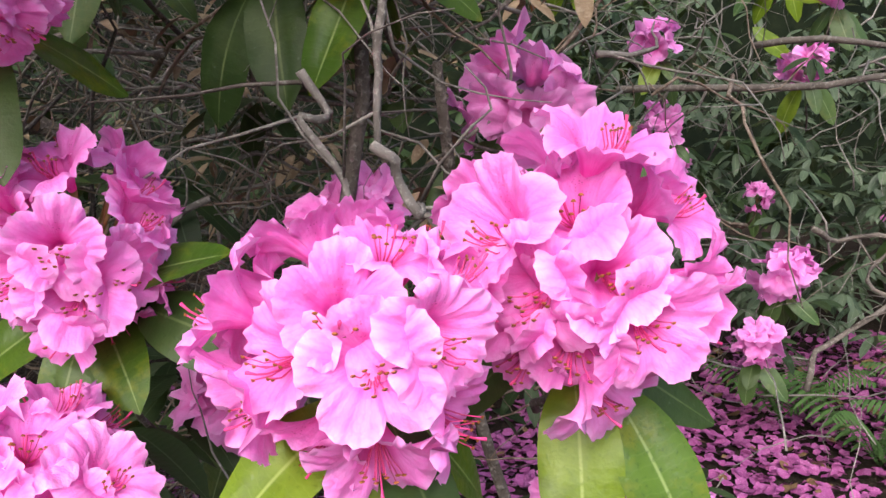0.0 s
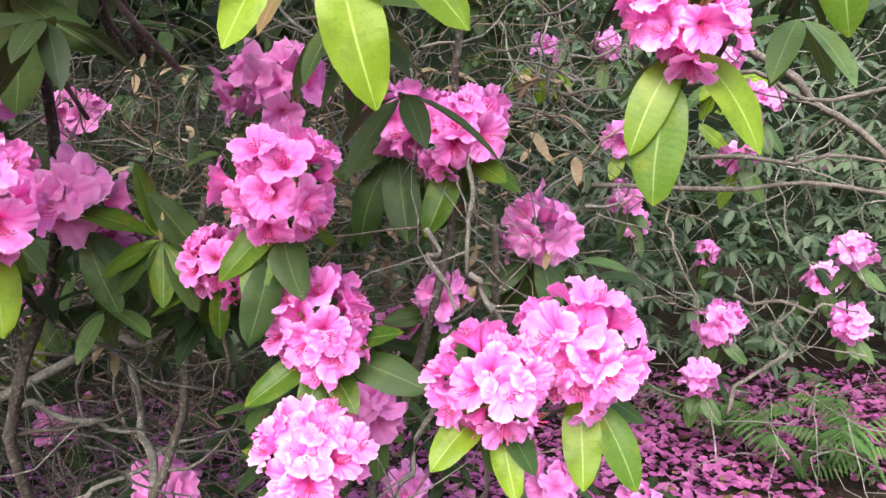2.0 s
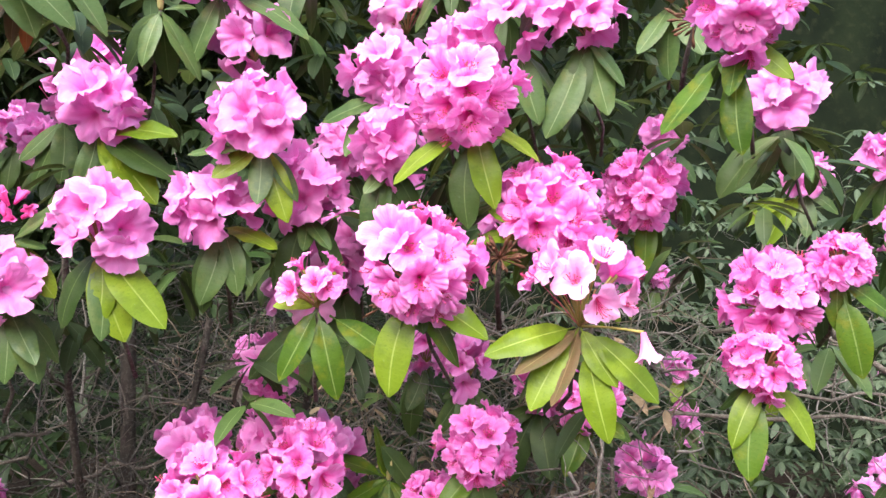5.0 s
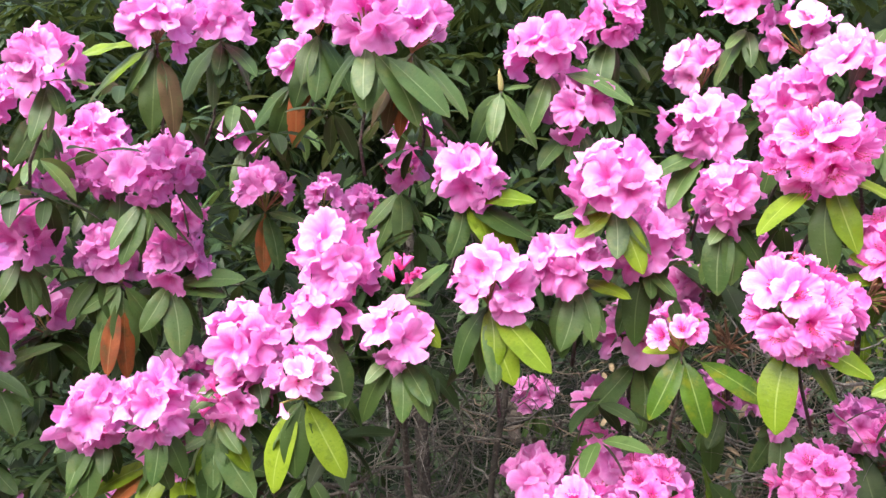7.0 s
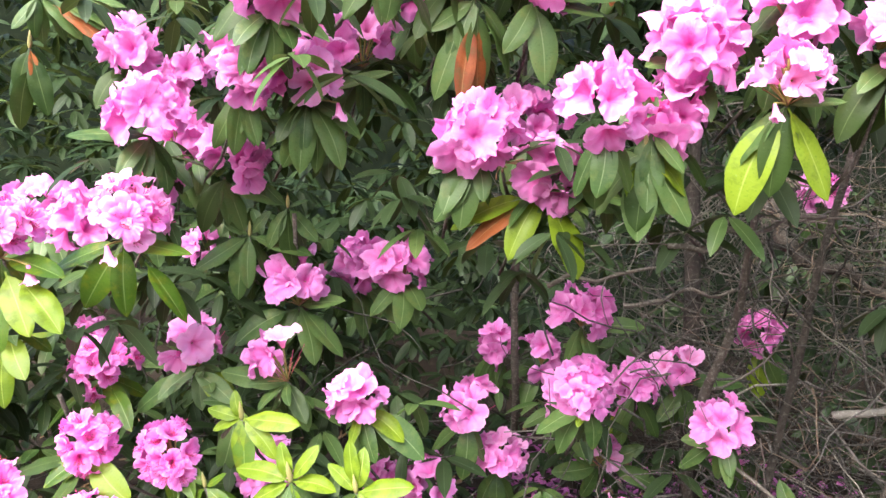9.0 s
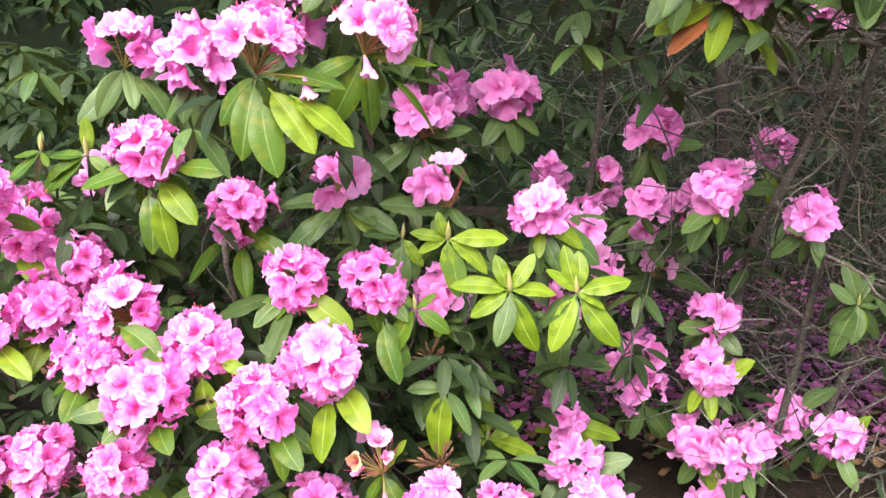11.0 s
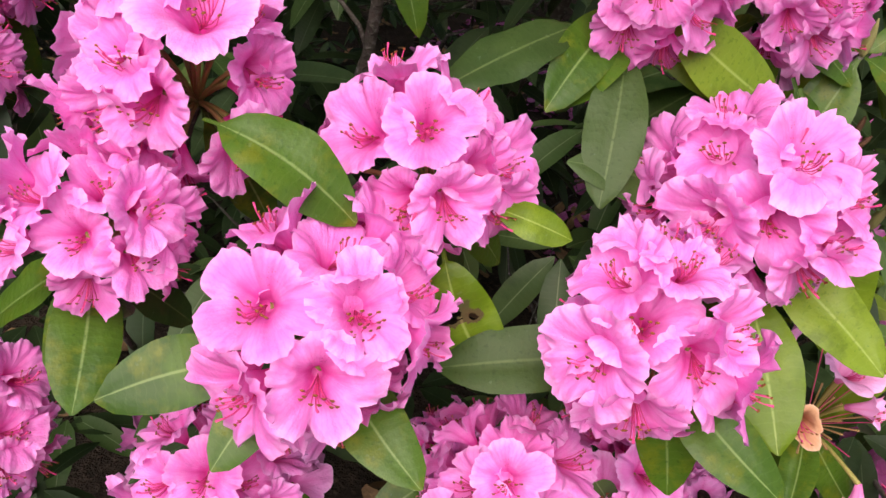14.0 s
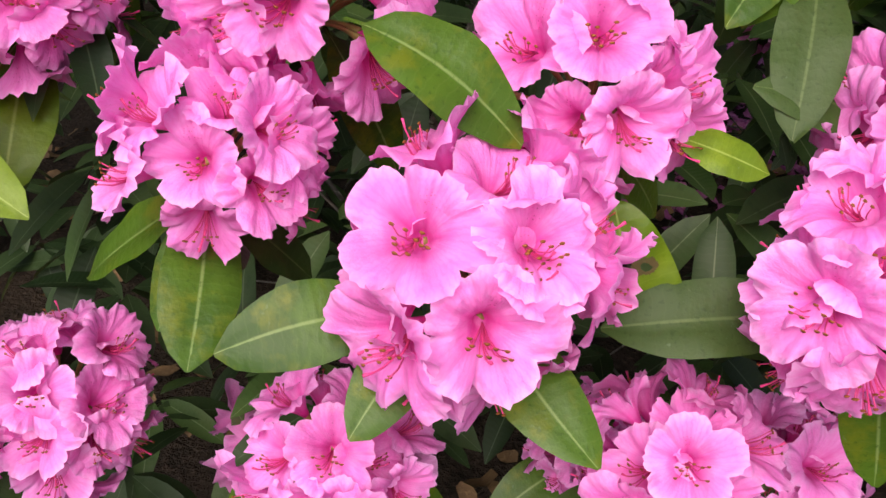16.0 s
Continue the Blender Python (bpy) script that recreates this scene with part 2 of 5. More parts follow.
# ---- mesh helpers ----
def mesh_of(name, verts, faces, uvs=None, mats=(), idx=None, smooth=True):
    me = bpy.data.meshes.new(name)
    me.from_pydata([tuple(v) for v in verts], [], [tuple(f) for f in faces])
    if uvs is not None:
        lay = me.uv_layers.new(name="UVMap")
        vi = np.empty(len(me.loops), dtype=np.int32)
        me.loops.foreach_get("vertex_index", vi)
        lay.data.foreach_set("uv", np.asarray(uvs, dtype=np.float32)[vi].ravel())
    for m in mats:
        me.materials.append(m)
    if idx is not None:
        me.polygons.foreach_set("material_index", np.asarray(idx, dtype=np.int32))
    if smooth:
        me.polygons.foreach_set("use_smooth", np.ones(len(me.polygons), dtype=bool))
    me.update()
    return me


def part(name, me, parent, m, label=""):
    """A mesh under a thing or under a part, at the world pose m."""
    ob = new(name, me)
    ob.parent = parent
    up = parent.matrix_basis if parent.parent is None else parent.parent.matrix_basis @ parent.matrix_basis
    ob.matrix_basis = up.inverted() @ m
    return tagged(ob, label)


def tube(points, radii, sides=6, seed=0, rough=0.0):
    """Vertices and quads of a tapered tube along points."""
    vs, fs = [], []
    pts = [Vector(p) for p in points]
    side = Vector((0.31, 0.2, 0.93))
    for i, p in enumerate(pts):
        d = (pts[min(i + 1, len(pts) - 1)] - pts[max(i - 1, 0)]).normalized()
        a = d.cross(side)
        a = a.normalized() if a.length > 1e-4 else Vector((1, 0, 0))
        b = d.cross(a)
        for k in range(sides):
            w = 2 * math.pi * k / sides
            r = radii[i] * (1 + rough * noise.noise(Vector((i * 0.7, math.cos(w) * 2 + seed, math.sin(w) * 2))))
            vs.append(p + (a * math.cos(w) + b * math.sin(w)) * r)
        if i:
            o = (i - 1) * sides
            for k in range(sides):
                fs.append((o + k, o + (k + 1) % sides, o + sides + (k + 1) % sides, o + sides + k))
    fs.append(tuple(range(sides - 1, -1, -1)))
    fs.append(tuple(range(len(vs) - sides, len(vs))))
    return vs, fs


def joined(pieces):
    vs, fs = [], []
    for v, f in pieces:
        o = len(vs)
        vs += v
        fs += [tuple(k + o for k in q) for q in f]
    return vs, fs


# ---- a rhododendron leaf, one unit long along x, its upper side to +z ----
def leaf_mesh(name, mat, seed, rows=11, half=3):
    r = random.Random(seed)
    bow, fold, twist, wave = r.uniform(0.05, 0.30), r.uniform(0.10, 0.34), r.uniform(-0.4, 0.4), r.uniform(0.0, 0.02)
    sway = r.uniform(-0.06, 0.06)
    vs, uv, fs = [], [], []
    n = 2 * half + 1
    for i in range(rows + 1):
        s = i / rows
        t = max(0.0, (s - 0.09) / 0.91)
        w = 0.010 + 0.165 * max(0.0, math.sin(math.pi * t ** 0.97)) ** 0.60 * (1.0 if s < 0.97 else 0.6)
        if t <= 0:
            w = 0.012
        for j in range(n):
            q = (j - half) / half
            y = w * q
            z = -bow * s * s + fold * abs(y) - 0.5 * abs(q) ** 3 * w * 0.35
            z += wave * math.sin(s * 17 + q * 2 + seed) * abs(q)
            a = twist * s
            vs.append((s - 0.12 * bow * s * s, y * math.cos(a) + sway * math.sin(math.pi * s), z + y * math.sin(a)))
            uv.append((0.5 + 0.5 * q, s))
    for i in range(rows):
        for j in range(n - 1):
            a = i * n + j
            fs.append((a, a + n, a + n + 1, a + 1))
    return mesh_of(name, vs, fs, uv, (mat,))


def torn_leaf_mesh():
    """A lime leaf with a torn hole rimmed in brown."""
    me = leaf_mesh("torn_leaf", LEAVES["y"], 77, 120, 34)
    me.materials.append(LEAVES["b"])
    bm = bmesh.new()
    bm.from_mesh(me)
    lay = bm.loops.layers.uv.active
    gone = []
    for f in bm.faces:
        x = sum(lp[lay].uv.x for lp in f.loops) / len(f.loops)
        y = sum(lp[lay].uv.y for lp in f.loops) / len(f.loops)
        d = max(abs(y - 0.42) / 0.045, abs(x - 0.24) / 0.30)
        e = math.hypot((y - 0.46) / 0.035, (x - 0.66) / 0.10)
        ragged = 0.5 * noise.noise(Vector((x * 9, y * 26, 1.0)))
        d, e = d + ragged, e + ragged
        if d < 0.9 or e < 0.7:
            gone.append(f)
        elif d < 1.6 or e < 1.5:
            f.material_index = 1
    bmesh.ops.delete(bm, geom=gone, context="FACES")
    bm.to_mesh(me)
    bm.free()
    return me


LEAF_MESH = {h: [leaf_mesh("leaf_" + LEAF_WORDS[h].split()[-1], LEAVES[h], 40 + 7 * k + ord(h)) for k in range(6)] for h in LEAVES}


LEAF_MESH["h"] = [torn_leaf_mesh()]
LEAF_WORDS["h"] = "torn lime-green"


# ---- a rhododendron flower: funnel with five ruffled lobes, mouth to +z, unit mouth radius ----
def corolla_mesh(name, mat, seed, around=60, up=9, spread=1.0, limp=0.0, wild=1.0, crimp=0.8, deep=0.98, fold=0.07):
    """Five broad rounded lobes that overlap like roof tiles, each with its own lift, curl and crimped rim."""
    r = random.Random(seed)
    ph = [r.uniform(0, 6.28) for _ in range(6)]
    lobes = [(1 + wild * r.uniform(-0.10, 0.12), wild * r.uniform(-0.22, 0.20), r.uniform(-0.20, 0.10) * wild, r.uniform(0.03, 0.09)) for _ in range(5)]
    vs, uv, fs = [], [], []
    for i in range(up + 1):
        u = i / up
        for k in range(around):
            w = 2 * math.pi * k / around
            lobe = (w / (2 * math.pi) * 5 + 0.25) % 5
            f = 2 * (lobe % 1) - 1
            size, lift, curl, lap = lobes[int(lobe) % 5]
            outline = 1 - 0.18 * abs(f) ** 4.0
            e = outline * (1 + (size - 1) * (1 - f * f))
            g = u * (1 - (1 - e) * u ** 1.3)
            rad = 0.09 + 0.17 * g + 0.80 * spread * g ** 1.5
            z = deep * (1 - (1 - min(g, 1)) ** 1.6) - 0.30 * max(0.0, g - 0.55) ** 1.4 * spread
            limb = max(0.0, (u - 0.25) / 0.75) ** 1.6
            z += limb * (lift * (1 - f * f) + curl * f * f + lap * f - 0.05 * math.exp(-(f / 0.16) ** 2))
            rim = crimp * u ** 4
            z += rim * (0.045 * math.sin(12 * f + ph[0] + 2 * int(lobe)) * (0.4 + abs(f)) + 0.040 * math.sin(21 * w + ph[1]) + 0.026 * math.sin(34 * w + ph[2]) + 0.07 * noise.noise(Vector((9 * math.cos(w), 9 * math.sin(w), seed))))
            z += fold * wild * u * u * noise.noise(Vector((3.2 * math.cos(w), 3.2 * math.sin(w), 3 * u + seed)))
            rad += crimp * u ** 6 * (0.022 * math.sin(27 * w + ph[4]) + 0.016 * math.sin(41 * w + ph[5]))
            if limp:
                rad *= 1 - limp * u * (0.5 + 0.3 * math.sin(3 * w + ph[2]))
            vs.append((rad * math.cos(w), rad * math.sin(w), z))
            uv.append(((w / (2 * math.pi)) % 1, u))
    for i in range(up):
        for k in range(around):
            a, b = i * around + k, i * around + (k + 1) % around
            fs.append((a, b, b + around, a + around))
    fs.append(tuple(range(around - 1, -1, -1)))
    return mesh_of(name, vs, fs, uv, (mat,))


FLOWER = {
    "closed": [corolla_mesh("closed_corolla", PETAL_BUD, 120 + k, 25, 6, 0.42, 0.95) for k in range(3)],
    "fine": [corolla_mesh("corolla", PETAL, 3 + k, 80, 10, 0.88 + 0.06 * (k % 4), 0.0, 1.25, 0.8, 0.95, 0.11) for k in range(10)],
    "plain": [corolla_mesh("corolla", PETAL_OPEN, 30 + k, 45, 7, 0.80 + 0.06 * (k % 4), 0.05 * (k % 3), 1.5, 1.0, 0.72, 0.16) for k in range(12)],
    "dry": [corolla_mesh("dry_corolla", PETAL_DRY, 95 + k, 30, 6, 0.6, 0.45, 1.6) for k in range(2)],
    "spent": [corolla_mesh("corolla", PETAL_FADED, 90 + k, 30, 6, 0.42, 0.6) for k in range(2)],
    "faded": [corolla_mesh("corolla", PETAL_FADED, 80 + k, 45, 7, 0.95, 0.04 + 0.07 * k) for k in range(5)],
}


def stamen_mesh(seed):
    r = random.Random(seed)
    vs, fs, idx = [], [], []
    for k in range(10):
        a = 2 * math.pi * k / 10 + r.uniform(-0.2, 0.2)
        reach, drop = r.uniform(0.18, 0.38), r.uniform(0.10, 0.32)
        tip = r.uniform(0.85, 1.12)
        pts = []
        for i in range(4):
            s = i / 3
            pts.append((reach * math.cos(a) * s, reach * 0.6 * math.sin(a) * s - drop * math.sin(math.pi * 0.72 * s), 0.25 + (tip - 0.25) * s))
        v, f = tube(pts, [0.013] * 4, 3)
        o = len(vs)
        vs += v
        fs += [tuple(q + o for q in p) for p in f]
        idx += [0] * len(f)
        end = Vector(pts[-1])
        v, f = tube([end + Vector((-0.04, 0, 0.0)), end + Vector((-0.015, 0, 0.012)), end + Vector((0.02, 0, 0.012)), end + Vector((0.045, 0, 0))], [0.010, 0.028, 0.028, 0.010], 3)
        o = len(vs)
        vs += v
        fs += [tuple(q + o for q in p) for p in f]
        idx += [1] * len(f)
    v, f = tube([(0, -0.3 * math.sin(2.2 * i / 6), 0.2 + 1.05 * i / 6) for i in range(7)], [0.016] * 6 + [0.032], 4)
    o = len(vs)
    vs += v
    fs += [tuple(q + o for q in p) for p in f]
    idx += [0] * len(f)
    return mesh_of("stamens", vs, fs, None, (FILAMENT, ANTHER), idx)


STAMENS = [stamen_mesh(k) for k in range(4)]
v, f = tube([(0, 0.05 * math.sin(3.1 * i / 4), i / 4) for i in range(5)], [0.05, 0.04, 0.04, 0.045, 0.06], 5)
PEDICEL = mesh_of("pedicel", v, f, None, (STALK,))
BARE_STALK = mesh_of("bare_stalk", v, f, None, (STALK_TAN,))
STYLE = mesh_of("style", v, f, None, (FILAMENT,))


def bud_mesh():
    pieces = [tube([(0, 0, s) for s in (0, 0.1, 0.3, 0.55, 0.8, 1.0)], [0.07, 0.105, 0.13, 0.11, 0.06, 0.015], 10, 1, 0.5)]
    return mesh_of("bud", *joined(pieces), None, (BUD,))


BUD_MESH = bud_mesh()


def frame_to(at, zdir, updir, s):
    """A pose at a place with +z along zdir and +y as near to updir as can be, scaled by s."""
    z = zdir.normalized()
    x = updir.cross(z)
    x = x.normalized() if x.length > 1e-3 else Vector((1, 0, 0))
    y = z.cross(x)
    m = Matrix((x, y, z)).transposed().to_4x4()
    return Matrix.Translation(at) @ m @ Matrix.Scale(s, 4)


def leaf_pose(base, tip, facing, wide):
    d = tip - base
    x = d.normalized()
    z = facing - x * facing.dot(x)
    z.normalize()
    y = z.cross(x)
    m = Matrix((x, y, z)).transposed().to_4x4()
    return Matrix.Translation(base) @ m @ Matrix.Diagonal((d.length, d.length * wide, d.length, 1))


UP = Vector((0, 0, 1))
stem_count = 0
NECKS = []


def shoot(kind, x, y, z, r, turn, leaves=(), fine=False, more=4, fill=3):
    """One shoot of the bush: a flower head (or a bud) over a whorl of leaves, on its stem.
    kind: f full, w half-shed, v fading, p with closed buds, n without flowers, turn: heading, degrees, from which it is seen. leaves: hue and the tip's place from the head, cm."""
    global stem_count
    rr = random.Random(round(x * 1000) * 31 + round(z * 1000))
    c = Vector((x, y, z))
    away = Vector((-math.sin(radians(turn)), math.cos(radians(turn)), 0))
    right = Vector((away.y, -away.x, 0))
    axis = (-away * 0.85 + UP * rr.uniform(0.35, 0.6 if fine else 0.95) + right * rr.uniform(-0.3, 0.3)).normalized()
    if kind in "wvs":
        axis = (-away * 0.5 + UP * 0.85 + right * rr.uniform(-0.3, 0.3)).normalized()
    if kind == "p":
        axis = (UP - away * 0.25 + right * rr.uniform(-0.15, 0.15)).normalized()
    words = {"f": "full head of bright pink rhododendron flowers over drooping leaves",
             "w": "half-shed pink rhododendron flower head with bare stalks", "s": "nearly shed rhododendron head, limp pale petals and bare tan stalks", "v": "fading pale pink rhododendron flower head on long stalks", "p": "rhododendron shoot with a cluster of closed magenta flower buds", "n": "flowerless rhododendron shoot with a pointed bud and spread leaves"}[kind]
    thing = tagged(new("rhododendron_shoot"), words, "flowering shoot", "shoots of the rhododendron bush")
    neck = c - axis * r * 0.62 - UP * r * 0.25 if kind != "n" else c
    thing.matrix_basis = Matrix.Translation(neck)
    NECKS.append((neck, away, right, fill))
    # stem back into the bush
    back = neck + away * rr.uniform(0.14, 0.26) - UP * rr.uniform(0.10, 0.24) + right * rr.uniform(-0.05, 0.05)
    k1 = neck + (back - neck) * 0.35 - UP * 0.03
    pts = [neck, neck.lerp(k1, 0.6), k1, k1.lerp(back, 0.5) + right * rr.uniform(-0.015, 0.015), back]
    tv, tf = tube([p - neck for p in pts], [0.0036, 0.0034, 0.0036, 0.004, 0.0044], 6, stem_count, 0.5)
    part("stem", mesh_of("stem", tv, tf, None, (TWIG,)), thing, Matrix.Translation(neck))
    stem_count += 1
    if kind == "n":
        part("bud", BUD_MESH, thing, frame_to(neck, (axis * 0.5 + UP).normalized(), right, rr.uniform(0.04, 0.055)), "pale pointed bud")
    else:
        pool = FLOWER["closed" if kind == "p" else "fine" if fine else "plain"]
        count = {"f": (18 if r < 0.092 else 22) if fine else rr.choice((12, 13, 14)), "w": 8, "v": 16, "p": 9, "s": 5}[kind]
        side = axis.cross(UP).normalized()
        up2 = side.cross(axis)
        start = rr.uniform(0, 6.28)
        # many heads have lost a flower or two, and none is a true ball
        bare = (axis * rr.uniform(0.0, 0.4) + side * rr.uniform(-1, 1) - up2 * rr.uniform(0.1, 1)).normalized()
        loose = kind == "f" and not fine and rr.random() < 0.5
        tall, broad = (rr.uniform(0.9, 1.12), rr.uniform(0.92, 1.15)) if fine else (rr.uniform(0.82, 1.15), rr.uniform(0.88, 1.18))
        placed = []
        for i in range(count):
            if kind in "wvs":
                pol, az = 0.35 + 1.05 * (i + 0.5) / count + rr.uniform(-0.12, 0.12), start + i * 2.39996 + rr.uniform(-0.25, 0.25)
            else:
                pol = math.acos(1 - (i + 0.45) / count * 1.22) + rr.uniform(-0.08, 0.08)
                az = start + i * 2.39996 + rr.uniform(-0.15, 0.15)
            d = axis * math.cos(pol) + (side * math.cos(az) + up2 * math.sin(az)) * math.sin(pol)
            if loose and d.dot(bare) > 0.86:
                continue
            if kind in "wvs":
                d = (d - UP * 0.25 * rr.random()).normalized()
            size = min(r, 0.094 if fine else 0.105) * (rr.uniform(0.37, 0.44) if fine else rr.uniform(0.49, 0.58)) * (0.95 if kind in "wvs" else 1.0)
            base = c - axis * r * 0.28 + Vector((rr.gauss(0, 0.09), rr.gauss(0, 0.09), rr.gauss(0, 0.09))) * r + d * r * ((0.46 if fine else 0.38) if kind == "f" else 0.45) * rr.uniform(0.9, 1.16)
            off = base - c
            base = c + axis * off.dot(axis) + side * off.dot(side) * broad + up2 * off.dot(up2) * tall
            if any((base - b).length < (0.46 if fine else 0.44) * size for b in placed):
                continue
            placed.append(base)
            wob = 0.28 if fine else 0.45
            tilt = (d + Vector((rr.uniform(-wob, wob), rr.uniform(-wob, wob), rr.uniform(-wob, wob)))).normalized()
            m = frame_to(base, tilt, UP + right * rr.uniform(-0.3, 0.3), size)
            mesh = rr.choice(FLOWER["dry" if i == 1 else "faded" if i < 3 else "spent"]) if kind == "s" else rr.choice(FLOWER["faded"]) if kind in "wvs" and rr.random() < (0.7 if kind == "v" else 0.25) else rr.choice(pool)
            fl = part("flower", mesh, thing, m)
            if fine and kind != "p":
                part("stamen_tuft", rr.choice(STAMENS), fl, m, "crimson filaments with brown anthers")
            if kind in "wvs" or fine or loose:
                d2 = base - neck
                pm = frame_to(neck, d2, UP, 1.0) @ Matrix.Diagonal((0.05, 0.05, d2.length, 1))
                part("pedicel", PEDICEL, thing, pm)
        if kind in "wvs":
            # bare stalks left by the shed flowers, some still with a long style
            for i in range(26 if kind == "s" else 12):
                a = start + i * 2.39996
                d = (axis * rr.uniform(0.5, 1.0) + side * math.cos(a) * 0.75 + up2 * math.sin(a) * 0.75).normalized()
                pm = frame_to(neck, d, UP, 1.0) @ Matrix.Diagonal((0.022, 0.022, r * rr.uniform(0.55, 0.85), 1))
                part("bare_stalk", BARE_STALK, thing, pm, "tan bare flower stalk")
                if i % 3 == 0:
                    pm = frame_to(neck, d + UP * 0.15, UP, 1.0) @ Matrix.Diagonal((0.012, 0.012, r * rr.uniform(1.0, 1.35), 1))
                    part("style", STYLE, thing, pm, "long pink style")
        if kind in "vs":
            # one spent flower hangs by its stalk
            at = c + right * r * rr.choice((-0.5, 0.75)) - UP * r * 0.85 - away * r * 0.3
            part("flower", rr.choice(FLOWER["spent"]), thing, frame_to(at, -UP + right * 0.2, right, r * 0.42), "limp spent hanging flower")
            d2 = at - neck
            part("pedicel", PEDICEL, thing, frame_to(neck, d2, UP, 1.0) @ Matrix.Diagonal((0.05, 0.05, d2.length, 1)))
    # leaves that are told one by one, then a few of the whorl behind them
    for hue, dx, dy, dz, *root in leaves:
        hue = "m" if hue == "g" and not fine else hue
        tip = c + Vector((dx, dy, dz)) / 100
        base = c + Vector(root) / 100 if root else neck.copy()
        span = (tip - base).length
        longest = 0.155 if fine else 0.19
        if span > longest:
            base = tip + (base - tip) * longest / span
        facing = (-away * 0.7 + UP * 0.75 + right * rr.uniform(-0.35, 0.35))
        part("leaf", rr.choice(LEAF_MESH[hue]), thing, leaf_pose(base, tip, facing, rr.uniform(0.7, 0.85) if hue in "ob" else 1.28 if root else rr.uniform(0.95, 1.2)), LEAF_WORDS[hue] + " leaf" if hue in "yobh" else "")
    start = rr.uniform(0, 6.28)
    for i in range(more):
        a = start + i * 6.283 / max(1, more) + rr.uniform(-0.4, 0.4)
        out = right * math.cos(a) + away * (0.35 + 0.5 * math.sin(a)) - UP * rr.uniform(0.25, 1.1)
        if not fine:
            out = right * math.cos(a) * 0.75 + away * (0.35 * math.sin(a) + 0.08) - UP * rr.uniform(0.5, 1.5)
        tip = neck + out.normalized() * (rr.uniform(0.10, 0.145) if fine else rr.uniform(0.12, 0.175))
        facing = UP * 0.8 - away * 0.5 + out * 0.2
        hue = "d" if rr.random() < 0.35 else "g" if fine else "m"
        part("leaf", rr.choice(LEAF_MESH[hue]), thing, leaf_pose(neck, tip, facing, rr.uniform(0.9, 1.15)))
    return thing


def seed_head(x, y, z, size, seed):
    """A dead brown seed head: a spray of dry stalks with split capsules."""
    r = random.Random(seed)
    thing = tagged(new("seed_head"), "dry brown dead seed head of the rhododendron", "seed head", "dead seed heads")
    base = Vector((x, y, z))
    thing.matrix_basis = Matrix.Translation(base)
    for k in range(30):
        d = Vector((r.gauss(0, 1), r.gauss(-0.3, 0.8), r.gauss(0.5, 0.7))).normalized()
        bend = Vector((r.gauss(0, 0.2), r.gauss(0, 0.2), r.gauss(0, 0.2)))
        pts = [(d * s + bend * s * s) * size for s in (0, 0.3, 0.6, 0.8, 0.92, 1.05)]
        v, f = tube(pts, [0.0014, 0.0012, 0.0012, 0.0030, 0.0034, 0.001], 5)
        part("dry_stalk", mesh_of("dry_stalk", v, f, None, (CAPSULE,)), thing, Matrix.Translation(base))
    v, f = tube([(0, 0, 0), (0.0, 0.06, -0.05), (0.01, 0.14, -0.12)], [0.004, 0.005, 0.006], 6)
    part("stem", mesh_of("stem", v, f, None, (BARK,)), thing, Matrix.Translation(base))
    return thing


# ---- ground ----
def ground_height(x, y):
    return 0.035 * noise.noise(Vector((x * 0.9, y * 0.9, 0.3))) + 0.012 * noise.noise(Vector((x * 5, y * 5, 2.3)))


gv, gf = [], []
xs = [-60, -25, -12, -8] + [-6 + 0.16 * i for i in range(76)] + [8, 12, 25, 60]
ys = [-60, -20, -8, -4] + [-2.5 + 0.16 * i for i in range(66)] + [10, 14, 25, 60]
for yy in ys:
    for xx in xs:
        gv.append((xx, yy, ground_height(xx, yy)))
for j in range(len(ys) - 1):
    for i in range(len(xs) - 1):
        a = j * len(xs) + i
        gf.append((a, a + 1, a + 1 + len(xs), a + len(xs)))
tagged(new("ground", mesh_of("ground", gv, gf, None, (SOIL,))), "dark brown soil strewn with litter under the bush", "ground", kind="structure")


